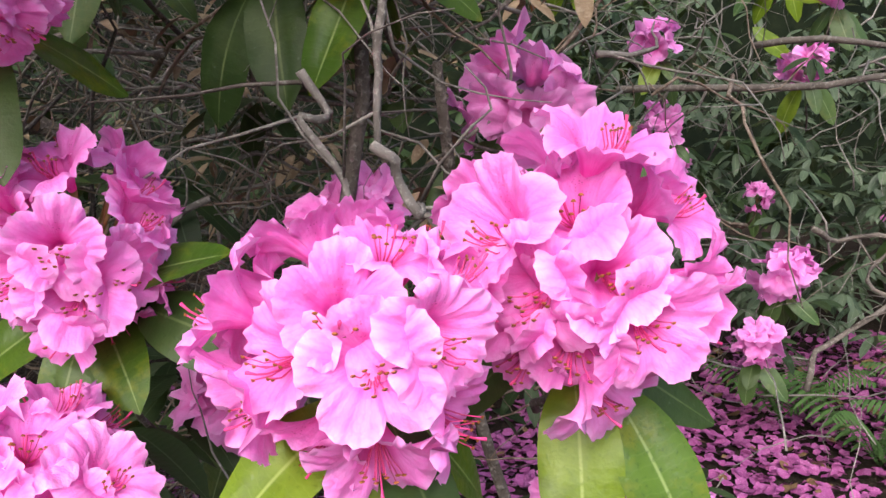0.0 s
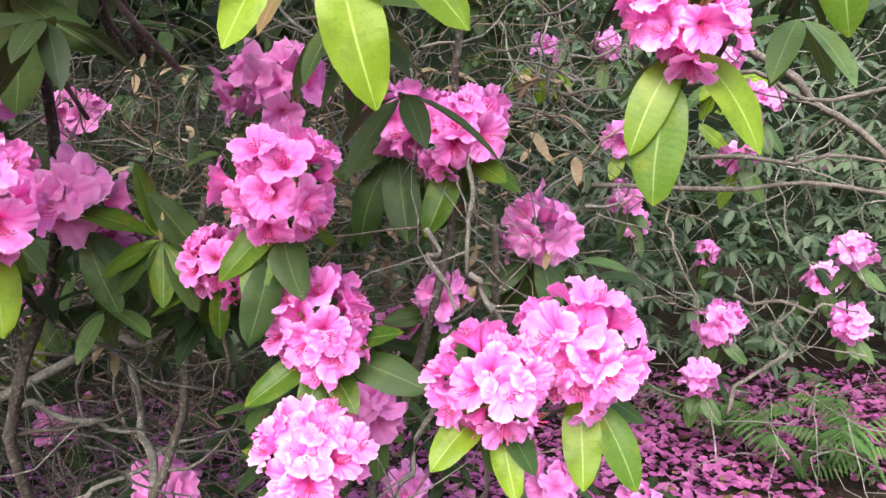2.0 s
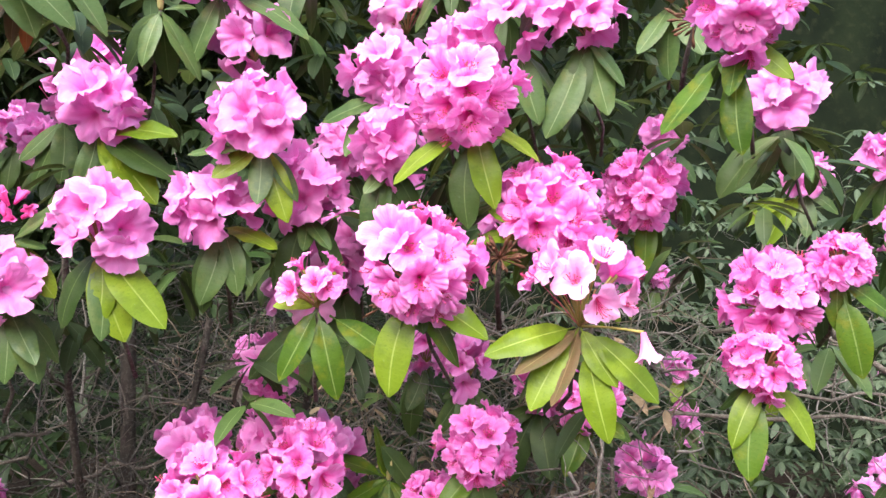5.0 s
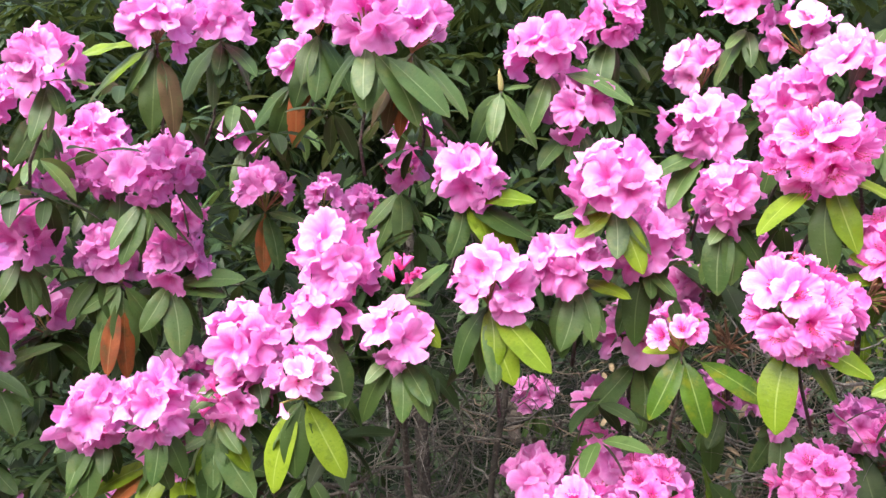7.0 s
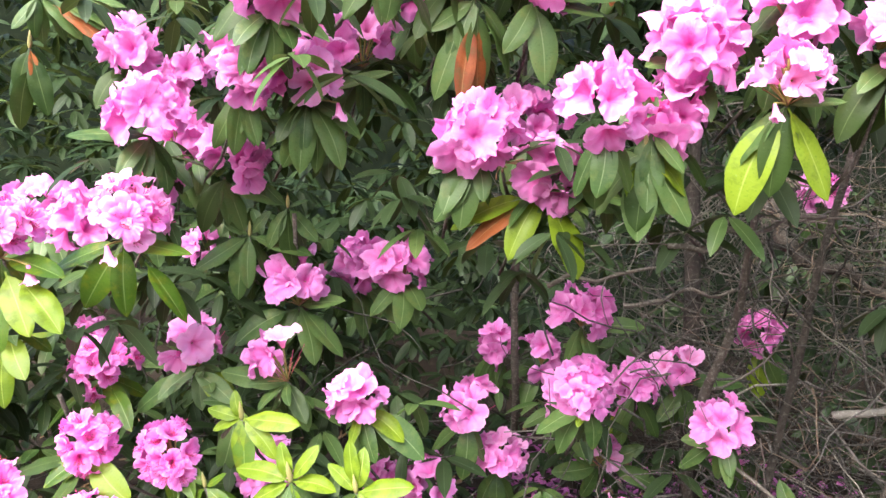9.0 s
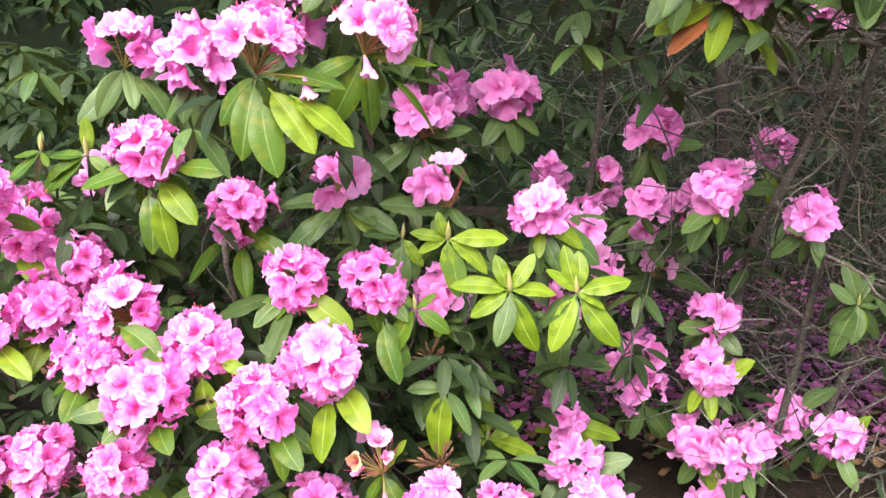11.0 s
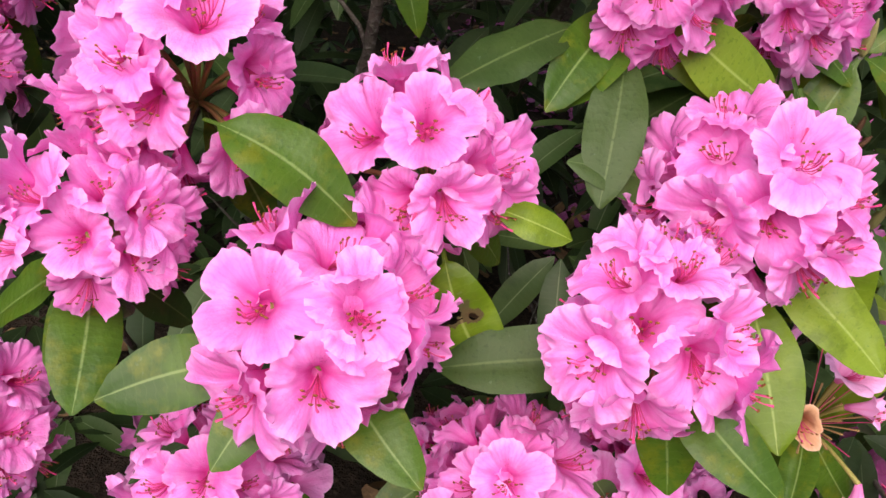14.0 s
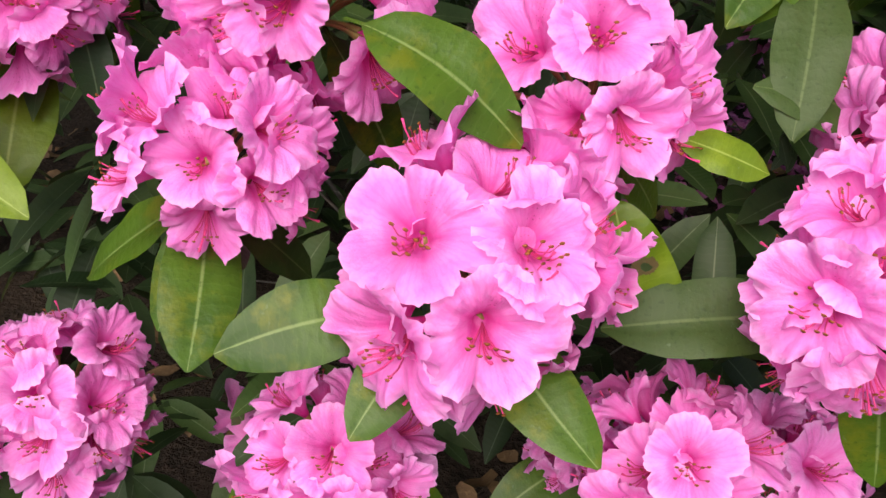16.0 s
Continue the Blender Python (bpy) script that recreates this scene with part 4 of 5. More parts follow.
shoot("w", -2.840, 0.600, 1.240, 0.098, -11, (("g", -15.9, -2.1, -5.2), ("g", -7.1, -6.1, -14.9), ("g", 10.0, -6.4, -11.5), ("g", 5.9, -4.7, -7.7), ("g", -15.7, -7.1, -17.3), ("g", 8.0, 0.8, -7.0), ("y", 14.9, -3.0, -15.5)), more=4, fill=5)
shoot("w", -2.568, 0.573, 1.236, 0.100, -21, (("g", -16.1, -1.7, -4.2), ("g", -2.7, -5.8, -12.8), ("g", 5.6, -5.7, -10.6), ("g", 2.5, -1.0, -9.7), ("g", -6.2, -3.7, -7.0)), more=4, fill=5)
shoot("f", -2.327, 0.495, 1.174, 0.090, -30, (("g", 19.2, 4.3, -14.4), ("y", 13.8, 2.6, -10.4), ("y", 0.7, -1.7, -12.3)))
shoot("f", -3.470, 0.942, 1.149, 0.087, 10, (("g", 1.4, -9.8, -23.3), ("d", -17.0, -2.3, -6.1), ("g", -6.6, -6.3, -15.3)), more=4, fill=5)
shoot("f", -0.056, 0.420, 1.384, 0.088, -4, (("y", -8.1, -2.7, -10.9), ("y", 2.7, -4.2, -15.6), ("d", 6.5, -3.7, -11.1)), True, fill=0)
shoot("f", 0.090, 0.495, 1.402, 0.104, -12, (("y", -1.3, -4.5, -19.4), ("g", 7.9, -5.1, -18.9)), True, fill=0)
shoot("f", -0.298, 0.637, 1.408, 0.095, 11, (("g", -12.7, -2.4, -11.2), ("g", -2.3, -4.0, -16.6), ("g", 5.4, -4.0, -13.2), ("d", 16.2, -4.0, -8.4), ("g", 10.6, -2.1, 0.8)), True, more=1)
shoot("f", -0.349, 0.602, 1.636, 0.092, 14, (("g", -10.0, -2.9, -13.0), ("g", -5.9, -3.9, -17.6), ("d", 2.9, -4.3, -16.1), ("d", -4.5, -5.0, -23.9)), True, more=1)
shoot("f", -0.177, 0.905, 1.741, 0.087, 3, (("d", 1.2, -5.3, -23.2), ("d", -11.0, -2.2, -9.5), ("d", -9.2, -1.3, -24.3)))
shoot("f", -0.065, 0.835, 1.717, 0.094, -2, (("g", -7.1, -3.8, -17.7), ("g", -2.7, -2.6, -8.3), ("g", 7.6, -3.5, -9.3)), True)
shoot("f", -0.299, 0.532, 1.227, 0.092, 12, (("g", -8.9, -0.5, 2.7),), True, more=4)
shoot("f", -0.715, 1.136, 0.930, 0.090, 22, (), more=4)
shoot("f", -0.463, 0.676, 1.506, 0.067, 19, (("d", -10.7, 1.0, 11.0), ("d", 2.8, -1.7, -4.9), ("g", -1.7, -1.4, 1.7)), True)
shoot("f", 0.095, 0.980, 1.520, 0.088, -8, (("d", -11.6, -2.8, -13.0), ("g", 5.0, -2.0, -0.9)))
shoot("f", -0.098, 0.949, 1.388, 0.062, -0, (("d", -11.4, -1.3, -3.8),), more=4)
shoot("f", -0.187, 1.351, 1.209, 0.087, 3, (), more=4)
shoot("f", -0.237, 0.881, 1.183, 0.078, 6, (("d", 5.9, -2.7, -5.0),), more=4)
shoot("f", 0.238, 1.536, 0.706, 0.086, -10, (), more=4, fill=1)
shoot("f", 0.598, 1.886, 0.480, 0.086, -17, (), more=4, fill=1)
shoot("f", -0.182, 1.948, 0.526, 0.086, 2, (), more=4, fill=1)
shoot("f", 0.680, 2.523, 1.688, 0.092, -15, (("y", -4.9, -3.6, -15.1), ("g", 5.4, -4.0, -13.3)), fill=1)
shoot("f", 0.822, 2.990, 1.415, 0.096, -15, (("g", 10.1, -4.3, -13.2),), more=4, fill=1)
shoot("f", 1.062, 2.438, 0.970, 0.104, -22, (("g", 10.4, -4.8, -16.3),), more=4, fill=1)
shoot("f", 0.970, 2.374, 0.755, 0.086, -21, (("d", -5.0, -3.3, -13.7), ("g", 7.2, -4.9, -18.0)), fill=1)
shoot("f", 1.128, 2.335, 1.819, 0.086, -24, (("g", 3.6, -4.8, -19.2), ("y", -15.1, -0.8, -1.8)), fill=1)
shoot("f", 1.266, 2.800, 1.622, 0.086, -23, (("y", -16.2, 1.6, 12.6), ("y", -8.6, 1.8, -24.5), ("g", 12.1, 2.3, -22.9)), fill=1)
shoot("f", 1.461, 2.227, 1.280, 0.086, -31, (("g", 3.6, -3.6, -11.3),), more=4, fill=1)
shoot("f", 1.605, 2.691, 1.087, 0.086, -29, (), more=4, fill=1)
shoot("f", 1.673, 2.567, 0.924, 0.092, -31, (("g", 1.0, -4.0, -15.0),), more=4, fill=1)
shoot("f", 1.196, 2.865, 2.007, 0.086, -22, (("y", -11.2, -3.1, -14.6), ("g", -17.1, 0.7, -19.6), ("y", -9.9, 1.9, -24.0), ("y", 8.6, -1.3, -24.5), ("y", 24.9, -1.7, -7.4)), more=1, fill=1)
shoot("f", 0.480, 3.209, 2.102, 0.086, -9, (("y", -18.1, 1.1, -18.7), ("y", -3.0, 2.7, -25.7), ("y", 10.0, 3.1, -23.8), ("y", 16.4, 2.8, -20.0), ("o", -11.3, 2.0, -23.3)), more=1, fill=1)
shoot("f", 0.858, 3.522, 2.156, 0.086, -14, (("g", -3.4, -1.6, -24.6), ("d", -17.3, -0.5, -19.4)), fill=1)
shoot("f", 1.533, 3.848, 1.034, 0.086, -21, (), more=4, fill=1)
shoot("f", 1.055, 3.619, 1.234, 0.086, -16, (), more=4, fill=1)
shoot("f", 2.875, 5.031, 1.505, 0.086, -29, (), more=4, fill=1)
shoot("f", -0.487, 1.158, 1.824, 0.087, 14, (("d", -5.0, -1.5, -25.5),), more=4)
shoot("n", -0.561, 0.707, 1.535, 0.020, 23, (("g", 0.4, -3.2, -10.7), ("g", 5.3, -2.9, -6.1), ("g", -1.7, -2.2, -5.0), ("g", 2.7, -0.7, 6.3), ("g", -3.8, -1.4, -0.9), ("d", 7.4, -3.6, -10.2), ("y", -1.8, -0.5, 6.0), ("g", -11.9, -1.1, -4.3), ("g", -14.4, -0.9, 8.7), ("g", -2.6, -1.3, 12.8)), True)
shoot("w", -0.724, 0.570, 1.989, 0.098, 4, (("g", -15.7, 0.6, -20.2), ("g", 0.1, 1.8, -25.5), ("g", 14.0, 1.0, -15.6), ("y", 6.6, -1.4, 1.2), ("y", -1.2, -0.9, -5.2)), more=1, fill=0)
shoot("f", -0.479, 0.036, 2.006, 0.095, -5, (("y", -5.9, 1.0, -20.9), ("y", 11.1, 0.3, -10.5), ("d", 0.7, -0.0, -11.1)), True, fill=0)
shoot("f", 0.188, 0.333, 1.974, 0.094, -25, (("y", -3.6, -0.3, -10.5),), True, fill=0)
shoot("f", -1.364, 0.275, 2.152, 0.104, 26, (("g", 5.1, 1.0, -17.5), ("y", -10.6, -0.8, -8.5)))
shoot("f", -0.997, 0.126, 2.069, 0.086, 16, (("y", -1.8, 0.7, -17.1), ("y", 11.0, 1.0, -16.1), ("y", 3.1, 1.2, -19.6)))
shoot("f", -0.775, 0.215, 2.282, 0.087, 7, (("y", -8.0, -0.3, -11.6), ("y", 5.2, 1.3, -19.9), ("g", 0.0, 0.7, -17.0), ("g", -11.8, -1.1, -6.7)), more=1)
shoot("f", -0.867, 0.285, 2.120, 0.084, 10, (("g", -2.7, 0.8, -18.5), ("g", 4.0, 0.8, -16.3), ("y", 11.9, -0.2, -6.7)), fill=0)
shoot("f", -1.067, 0.266, 2.320, 0.093, 17, (("g", -4.8, 0.8, -18.8), ("y", 2.6, 0.3, -13.2), ("y", 6.2, 0.7, -15.5), ("y", 10.4, 1.3, -18.3), ("d", 13.9, 0.7, -12.7), ("y", 12.8, -0.4, -4.9)), more=1)
shoot("w", -1.338, 0.689, 2.443, 0.086, 21, (("g", -11.2, 0.3, -16.8), ("g", -9.0, 1.0, -21.8)))
shoot("f", -0.914, 0.403, 2.633, 0.090, 11, (("g", 20.2, 0.6, -10.6),), more=4)
shoot("f", -0.860, 0.474, 2.518, 0.096, 9, (("g", -9.6, 0.0, -14.5), ("g", -1.5, 0.3, -13.9)))
shoot("f", -0.415, 0.119, 2.298, 0.104, -7, (("y", -11.9, 0.0, -14.8), ("y", 6.9, 1.3, -19.4), ("d", 0.6, 1.5, -23.1), ("y", 13.8, 0.4, -10.9)), True, more=1)
shoot("f", -0.544, 0.295, 2.250, 0.085, -2, (("g", 0.9, 0.9, -18.2), ("g", -4.7, -0.4, -9.8)))
shoot("f", -0.569, 0.493, 2.452, 0.093, -1, (("g", -9.8, 0.5, -18.2), ("g", -13.6, -0.8, -9.3)))
shoot("f", -0.257, 0.182, 2.125, 0.095, -13, (("g", -9.7, -0.2, -12.4), ("y", -14.0, -1.1, -6.6), ("y", -9.8, -1.2, -1.6)), True, fill=0)
shoot("f", -0.019, 0.527, 2.202, 0.094, -17, (("y", 1.4, -0.3, -9.1),), True, more=4)
shoot("w", -0.549, 0.796, 2.701, 0.088, -1, (("g", 11.3, 0.1, -8.9),), more=4)
shoot("f", -0.426, 0.669, 2.797, 0.089, -5, (("g", -6.0, -0.5, -9.2), ("g", -0.3, 0.4, -14.9)))
shoot("w", -0.303, 0.689, 2.726, 0.086, -8, (), more=4)
shoot("f", -0.293, 0.321, 2.508, 0.093, -10, (("g", 4.5, -2.2, 6.4),), more=4)
shoot("f", -0.406, 0.379, 2.461, 0.087, -6, (), more=4)
shoot("f", -0.173, 0.313, 2.510, 0.087, -14, (("g", -8.1, 1.3, -24.0), ("g", 5.8, 1.3, -20.0)))
shoot("w", 0.112, 0.700, 2.753, 0.086, -19, (("g", -1.1, 2.3, -25.9), ("g", 7.9, 1.6, -21.4), ("g", 2.3, -0.2, -9.2)))
shoot("f", 0.038, 0.057, 2.432, 0.094, -25, (("g", -13.8, 0.9, -22.0), ("g", -1.4, 1.7, -24.9), ("g", -2.8, 0.5, -15.8), ("y", 8.4, 0.4, -12.1)), True, more=1)
shoot("f", 0.301, 0.769, 2.817, 0.086, -23, (), more=4)
shoot("f", 0.256, 0.412, 2.385, 0.087, -26, (("d", -14.3, 0.9, -21.7),), more=4)
shoot("f", 0.652, 1.180, 2.356, 0.086, -27, (("y", -13.1, 0.7, -20.8), ("y", -21.6, -0.8, -14.5), ("g", -25.8, -0.3, -3.0), ("g", 9.6, -2.0, -11.4)), more=1)
shoot("f", -0.830, 0.684, 1.793, 0.075, 7, (), fill=0)
shoot("f", -0.386, 0.878, 1.799, 0.086, -5, (("d", -4.7, -0.5, -8.8),), fill=0)
shoot("f", -1.402, 0.229, 2.031, 0.087, 28, (), more=4)
shoot("f", -1.229, 0.234, 1.975, 0.084, 23, (("g", 7.7, 0.6, -14.2), ("g", 0.4, 0.9, -18.4), ("g", -7.0, -0.5, -9.6)))
shoot("f", -0.646, 0.587, 2.082, 0.092, 2, (("g", 8.0, -2.1, 6.4),), fill=0)
shoot("f", -0.755, 0.599, 2.781, 0.086, 5, (("g", -6.9, -0.5, -9.6),), more=4)
shoot("w", -1.181, 0.257, 2.660, 0.087, 21, (("g", -11.8, 0.6, -18.9), ("g", 3.2, 1.3, -20.7), ("g", 13.1, 1.5, -19.6), ("o", -5.4, 1.9, -25.4), ("b", -9.2, 1.7, -24.3), ("b", -13.2, 1.3, -22.3), ("b", -2.6, 1.3, -22.4)), more=1)
shoot("f", -1.618, 0.638, 2.755, 0.086, 28, (("g", -1.5, -0.1, -11.3), ("o", -0.9, 1.6, -24.2), ("d", -8.3, 1.6, -24.6), ("d", -16.7, 0.3, -18.4)), more=1)
shoot("n", -1.022, 0.413, 2.534, 0.020, 14, (("g", -4.1, -0.1, -12.2), ("d", -8.5, -0.8, -7.9), ("g", 5.9, -0.4, -6.7), ("g", 7.3, -1.4, 1.3)))
shoot("p", -1.213, 0.250, 2.095, 0.058, 22, (("y", -5.9, 0.2, -14.3), ("y", 8.4, 0.7, -14.4), ("g", 8.6, -1.6, 3.0), ("g", 6.1, -0.5, -5.7)), more=1)
shoot("f", -1.917, -0.004, 2.560, 0.087, 40, (("g", -6.6, -2.0, -7.4), ("g", 4.5, 1.2, -13.2), ("g", -3.0, 0.1, -17.7), ("y", 11.0, 1.6, -5.3)), more=1)
shoot("f", -1.732, 0.140, 2.682, 0.087, 32, (("y", -24.0, -5.6, -8.4), ("y", -18.4, -3.2, -18.0), ("d", -4.1, 1.1, -25.7), ("b", 3.2, 2.5, -25.7)), more=1)
shoot("f", -1.673, 0.283, 2.743, 0.087, 29, (("g", -0.5, 0.3, -15.2), ("g", 9.3, 2.3, -14.0)))
shoot("f", -1.505, 0.472, 2.814, 0.086, 22, (("g", -0.4, 1.5, -24.0), ("d", -7.8, 0.6, -24.8), ("o", -4.0, 1.4, -25.7)))
shoot("f", -1.247, 0.134, 2.634, 0.087, 17, (("g", -1.5, 0.8, -20.1), ("g", 10.6, 3.6, -21.4), ("g", 16.6, 4.7, -19.4)))
shoot("f", -2.219, 0.673, 2.496, 0.114, 35, (("g", 0.9, 1.4, -21.0),), more=6)
shoot("f", -2.406, 0.653, 2.512, 0.114, 39, (("g", 0.8, 2.1, -25.9), ("g", -4.2, -0.3, -23.1)), more=6)
shoot("f", -1.839, 0.380, 2.434, 0.086, 31, (), more=4)
shoot("f", -2.258, 0.378, 2.267, 0.107, 40, (("g", 7.7, 1.5, -10.3),), more=6)
shoot("f", -1.946, 0.566, 2.321, 0.101, 31, (("g", -21.8, -5.8, -3.8),), more=4)
shoot("f", -1.900, 0.496, 2.187, 0.096, 31, (("g", 0.9, 2.1, -25.9), ("g", 17.2, 2.6, -2.6), ("g", 13.3, 2.7, -9.8), ("g", -7.0, -4.3, -18.4)), more=1)
shoot("w", -1.769, 0.752, 2.427, 0.098, 25, (("g", -7.2, -0.9, -17.3), ("g", 4.0, 2.6, -24.8), ("g", 11.5, 2.3, -10.2), ("o", -0.4, 1.9, -25.9)), more=1)
shoot("f", -2.098, 0.492, 2.216, 0.086, 35, (("g", 0.4, 0.3, -12.1),), more=4)
shoot("w", -2.403, 0.645, 2.081, 0.114, 39, (("g", -2.6, -0.6, -11.4), ("g", 0.3, 1.2, -20.3), ("g", -10.9, -1.4, -19.4), ("g", 16.8, 3.4, -17.5)), more=6)
shoot("n", -2.064, 0.511, 2.126, 0.020, 34, (("g", -9.5, -0.5, -23.7), ("g", 3.3, 1.9, -20.9), ("g", 12.0, 3.1, -15.1), ("g", -11.0, -3.0, -7.4), ("o", 2.9, 2.4, -25.3), ("o", -1.4, -2.6, -24.6)))
shoot("f", -1.986, 0.328, 1.807, 0.099, 35, (("g", -8.2, -1.0, -17.8), ("g", 1.0, 0.6, -14.8), ("g", -10.4, -2.7, -8.3)))
shoot("f", -1.849, 0.436, 1.739, 0.099, 31, (("g", -7.8, -1.5, -13.4), ("g", 6.9, 2.1, -16.3), ("g", 14.7, 2.6, -6.8), ("y", -22.0, -4.8, -13.1), ("o", -17.9, -5.3, -18.1), ("y", -7.8, -5.0, -19.5), ("y", 8.3, -4.5, -22.5), ("y", -9.3, -2.6, -3.0), ("g", 25.2, -0.8, -5.3)), more=1)
shoot("f", -1.568, 0.250, 1.979, 0.106, 26, (("g", -7.9, -2.7, -4.8), ("g", 3.6, -0.8, -14.9)))
shoot("f", -1.599, 0.278, 1.855, 0.087, 27, (), more=4)
shoot("v", -1.417, 0.174, 1.894, 0.069, 23, (("y", 10.4, 3.4, -20.5), ("y", -8.7, -0.3, -23.9), ("g", 9.4, 1.0, -3.5)))
shoot("f", -1.519, 0.943, 2.390, 0.086, 18, (), more=4)
shoot("f", -1.950, 0.685, 1.891, 0.086, 30, (), more=4)
shoot("f", -2.564, 1.113, 1.464, 0.107, 36, (("g", 2.9, -1.1, -25.8), ("g", 15.6, 3.2, -20.6), ("g", -6.7, -4.1, -13.4)), more=6)
shoot("f", -0.983, 0.634, 1.637, 0.086, 1, (("g", -12.3, -3.1, -17.8), ("g", -3.2, -1.7, -7.1)))
shoot("f", -0.866, 0.326, 1.588, 0.094, -3, (("g", 11.1, 2.1, -5.5), ("y", 0.1, -0.9, -14.6), ("y", -9.6, -4.1, -10.8)), True)
shoot("f", -0.718, 0.730, 1.612, 0.087, -6, (("g", -3.9, -3.6, 8.7),), fill=0)
shoot("f", -2.487, 0.236, 2.561, 0.107, 44, (("g", 3.6, 1.2, -17.2), ("g", 9.1, 2.4, -14.3), ("g", -1.8, 0.4, -24.2)), more=6)
shoot("f", -2.431, 0.383, 2.657, 0.107, 41, (("g", 3.0, 1.2, -18.4), ("g", -2.1, -0.2, -18.4)), more=6)
shoot("f", -2.293, 0.420, 2.667, 0.107, 37, (("g", 5.1, 1.7, -17.6), ("g", -5.1, -0.7, -22.2)), more=6)
shoot("f", -2.781, 0.926, 2.582, 0.107, 39, (), more=6)
shoot("w", -2.408, 0.279, 2.359, 0.107, 42, (("g", 13.8, 2.9, -5.7), ("g", -6.4, -2.5, -8.2), ("g", -0.4, -0.1, -15.0)), more=6)
shoot("f", -2.331, 0.764, 2.626, 0.107, 33, (), more=6)
shoot("f", -1.874, 0.302, 2.368, 0.087, 29, (("g", -7.7, -1.8, -18.2),), more=4)
shoot("f", -2.485, 0.275, 2.190, 0.107, 43, (("g", 1.6, 0.6, -16.9),), more=6)
shoot("f", -2.056, -0.020, 2.133, 0.087, 40, (("g", 0.3, 0.0, -14.7),), more=4)
shoot("f", -1.950, 0.972, 2.656, 0.086, 23, (), more=4)
shoot("f", -1.825, 1.397, 2.527, 0.086, 18, (), more=4)
shoot("f", -1.358, 0.938, 2.602, 0.086, 10, (), more=4)
shoot("f", -2.580, 0.427, 1.967, 0.114, 43, (("g", 1.6, 0.9, -19.5), ("g", -3.5, -0.2, -22.6)), more=6)
shoot("v", -2.488, 0.500, 1.972, 0.105, 40, (("g", -4.5, 0.1, -25.6), ("g", 5.9, 2.7, -25.2), ("g", 14.9, 4.0, -13.6), ("g", 2.1, -1.5, -25.9), ("g", 12.2, 1.8, -22.9), ("g", 20.3, 5.0, 1.7)), more=6)
shoot("f", -2.756, 0.638, 1.764, 0.107, 42, (), more=6)
shoot("f", -2.790, 0.321, 2.383, 0.107, 45, (("g", 2.1, -0.0, -19.2), ("g", 10.3, 2.2, -11.0)), more=6)
shoot("f", -3.197, 0.893, 2.571, 0.107, 43, (("g", 1.4, 0.1, -26.0), ("g", -6.9, -2.5, -24.9)), more=6)
shoot("f", -3.188, 0.742, 2.091, 0.114, 45, (("d", -3.8, -2.3, -10.3), ("d", -9.0, -5.0, -19.1)), more=6)
shoot("f", -2.772, 0.283, 1.840, 0.107, 46, (("g", -5.5, -3.7, -16.4), ("g", -17.3, -7.3, -6.8)), more=6)
shoot("f", -0.836, 0.670, 1.648, 0.087, -9, (("y", -4.8, -2.5, -13.7),), more=4)
shoot("f", -2.986, 0.703, 1.816, 0.114, 38, (("g", 10.9, 1.5, -23.6), ("g", -1.6, -2.5, -15.1)), more=6)
shoot("f", -1.719, 0.114, 1.845, 0.087, 11, (), more=4)
shoot("n", -1.650, 0.259, 1.762, 0.020, 8, (("g", -0.2, -2.1, -17.3), ("y", 8.7, 1.0, -7.5), ("g", 10.2, 1.4, -13.2), ("g", -5.8, -3.5, -3.0), ("y", -2.5, -2.6, -8.8), ("g", 6.7, 0.7, 4.4)))
shoot("f", -2.298, 0.809, 2.240, 0.107, 22, (), more=6)
shoot("f", -2.439, 0.262, 2.110, 0.109, 33, (("g", -8.1, -4.5, -13.7), ("g", 4.9, -0.3, -13.3), ("g", 11.8, 2.0, -9.3)), more=6)
shoot("v", -2.682, 0.120, 1.602, 0.094, 41, (("g", 1.4, -1.7, -22.5), ("g", -8.4, -4.8, -21.4), ("g", 14.5, 2.6, -21.2), ("g", 12.6, 2.3, -6.8), ("g", -15.7, -6.9, -12.0)), True, more=1)
shoot("f", -3.425, 0.662, 1.601, 0.107, 45, (("g", 3.0, -4.0, -17.2), ("g", -6.4, -5.1, -20.3), ("g", 14.1, -3.5, -18.6), ("g", -13.0, -5.6, -21.8)), more=6)
shoot("f", -2.913, 0.476, 1.646, 0.107, 40, (), more=6)
shoot("f", -3.305, 1.200, 2.096, 0.107, 37, (), more=6)
shoot("n", -2.743, 0.712, 1.533, 0.020, 33, (("g", -15.3, -6.7, -8.9), ("g", -2.4, -2.8, -18.6), ("g", 18.2, 4.2, -2.6), ("g", -6.2, -3.5, 3.9), ("g", 5.2, 0.3, 7.5)), more=4, fill=5)
shoot("n", -2.636, 0.729, 1.618, 0.020, 31, (("g", 9.5, 1.3, -8.5), ("g", -6.4, -3.4, 7.0), ("g", 6.0, 0.4, 2.6), ("g", -14.7, -6.2, 6.7)), more=4, fill=5)
shoot("w", -2.625, 0.784, 1.420, 0.114, 30, (("g", -16.8, -7.4, -18.5), ("g", 7.0, 0.2, -25.0), ("g", 15.5, 3.0, -20.6), ("g", 12.6, 2.4, -3.6)), fill=5, more=6)
shoot("f", -3.536, 0.724, 1.253, 0.086, 46, (("y", 0.3, -2.0, -19.6), ("g", 8.4, 0.9, -6.7)), more=3, fill=5)
shoot("w", -2.141, 0.964, 1.074, 0.086, 17, (), fill=0)
shoot("f", -2.195, 1.534, 1.171, 0.086, 15, (), more=4, fill=1)
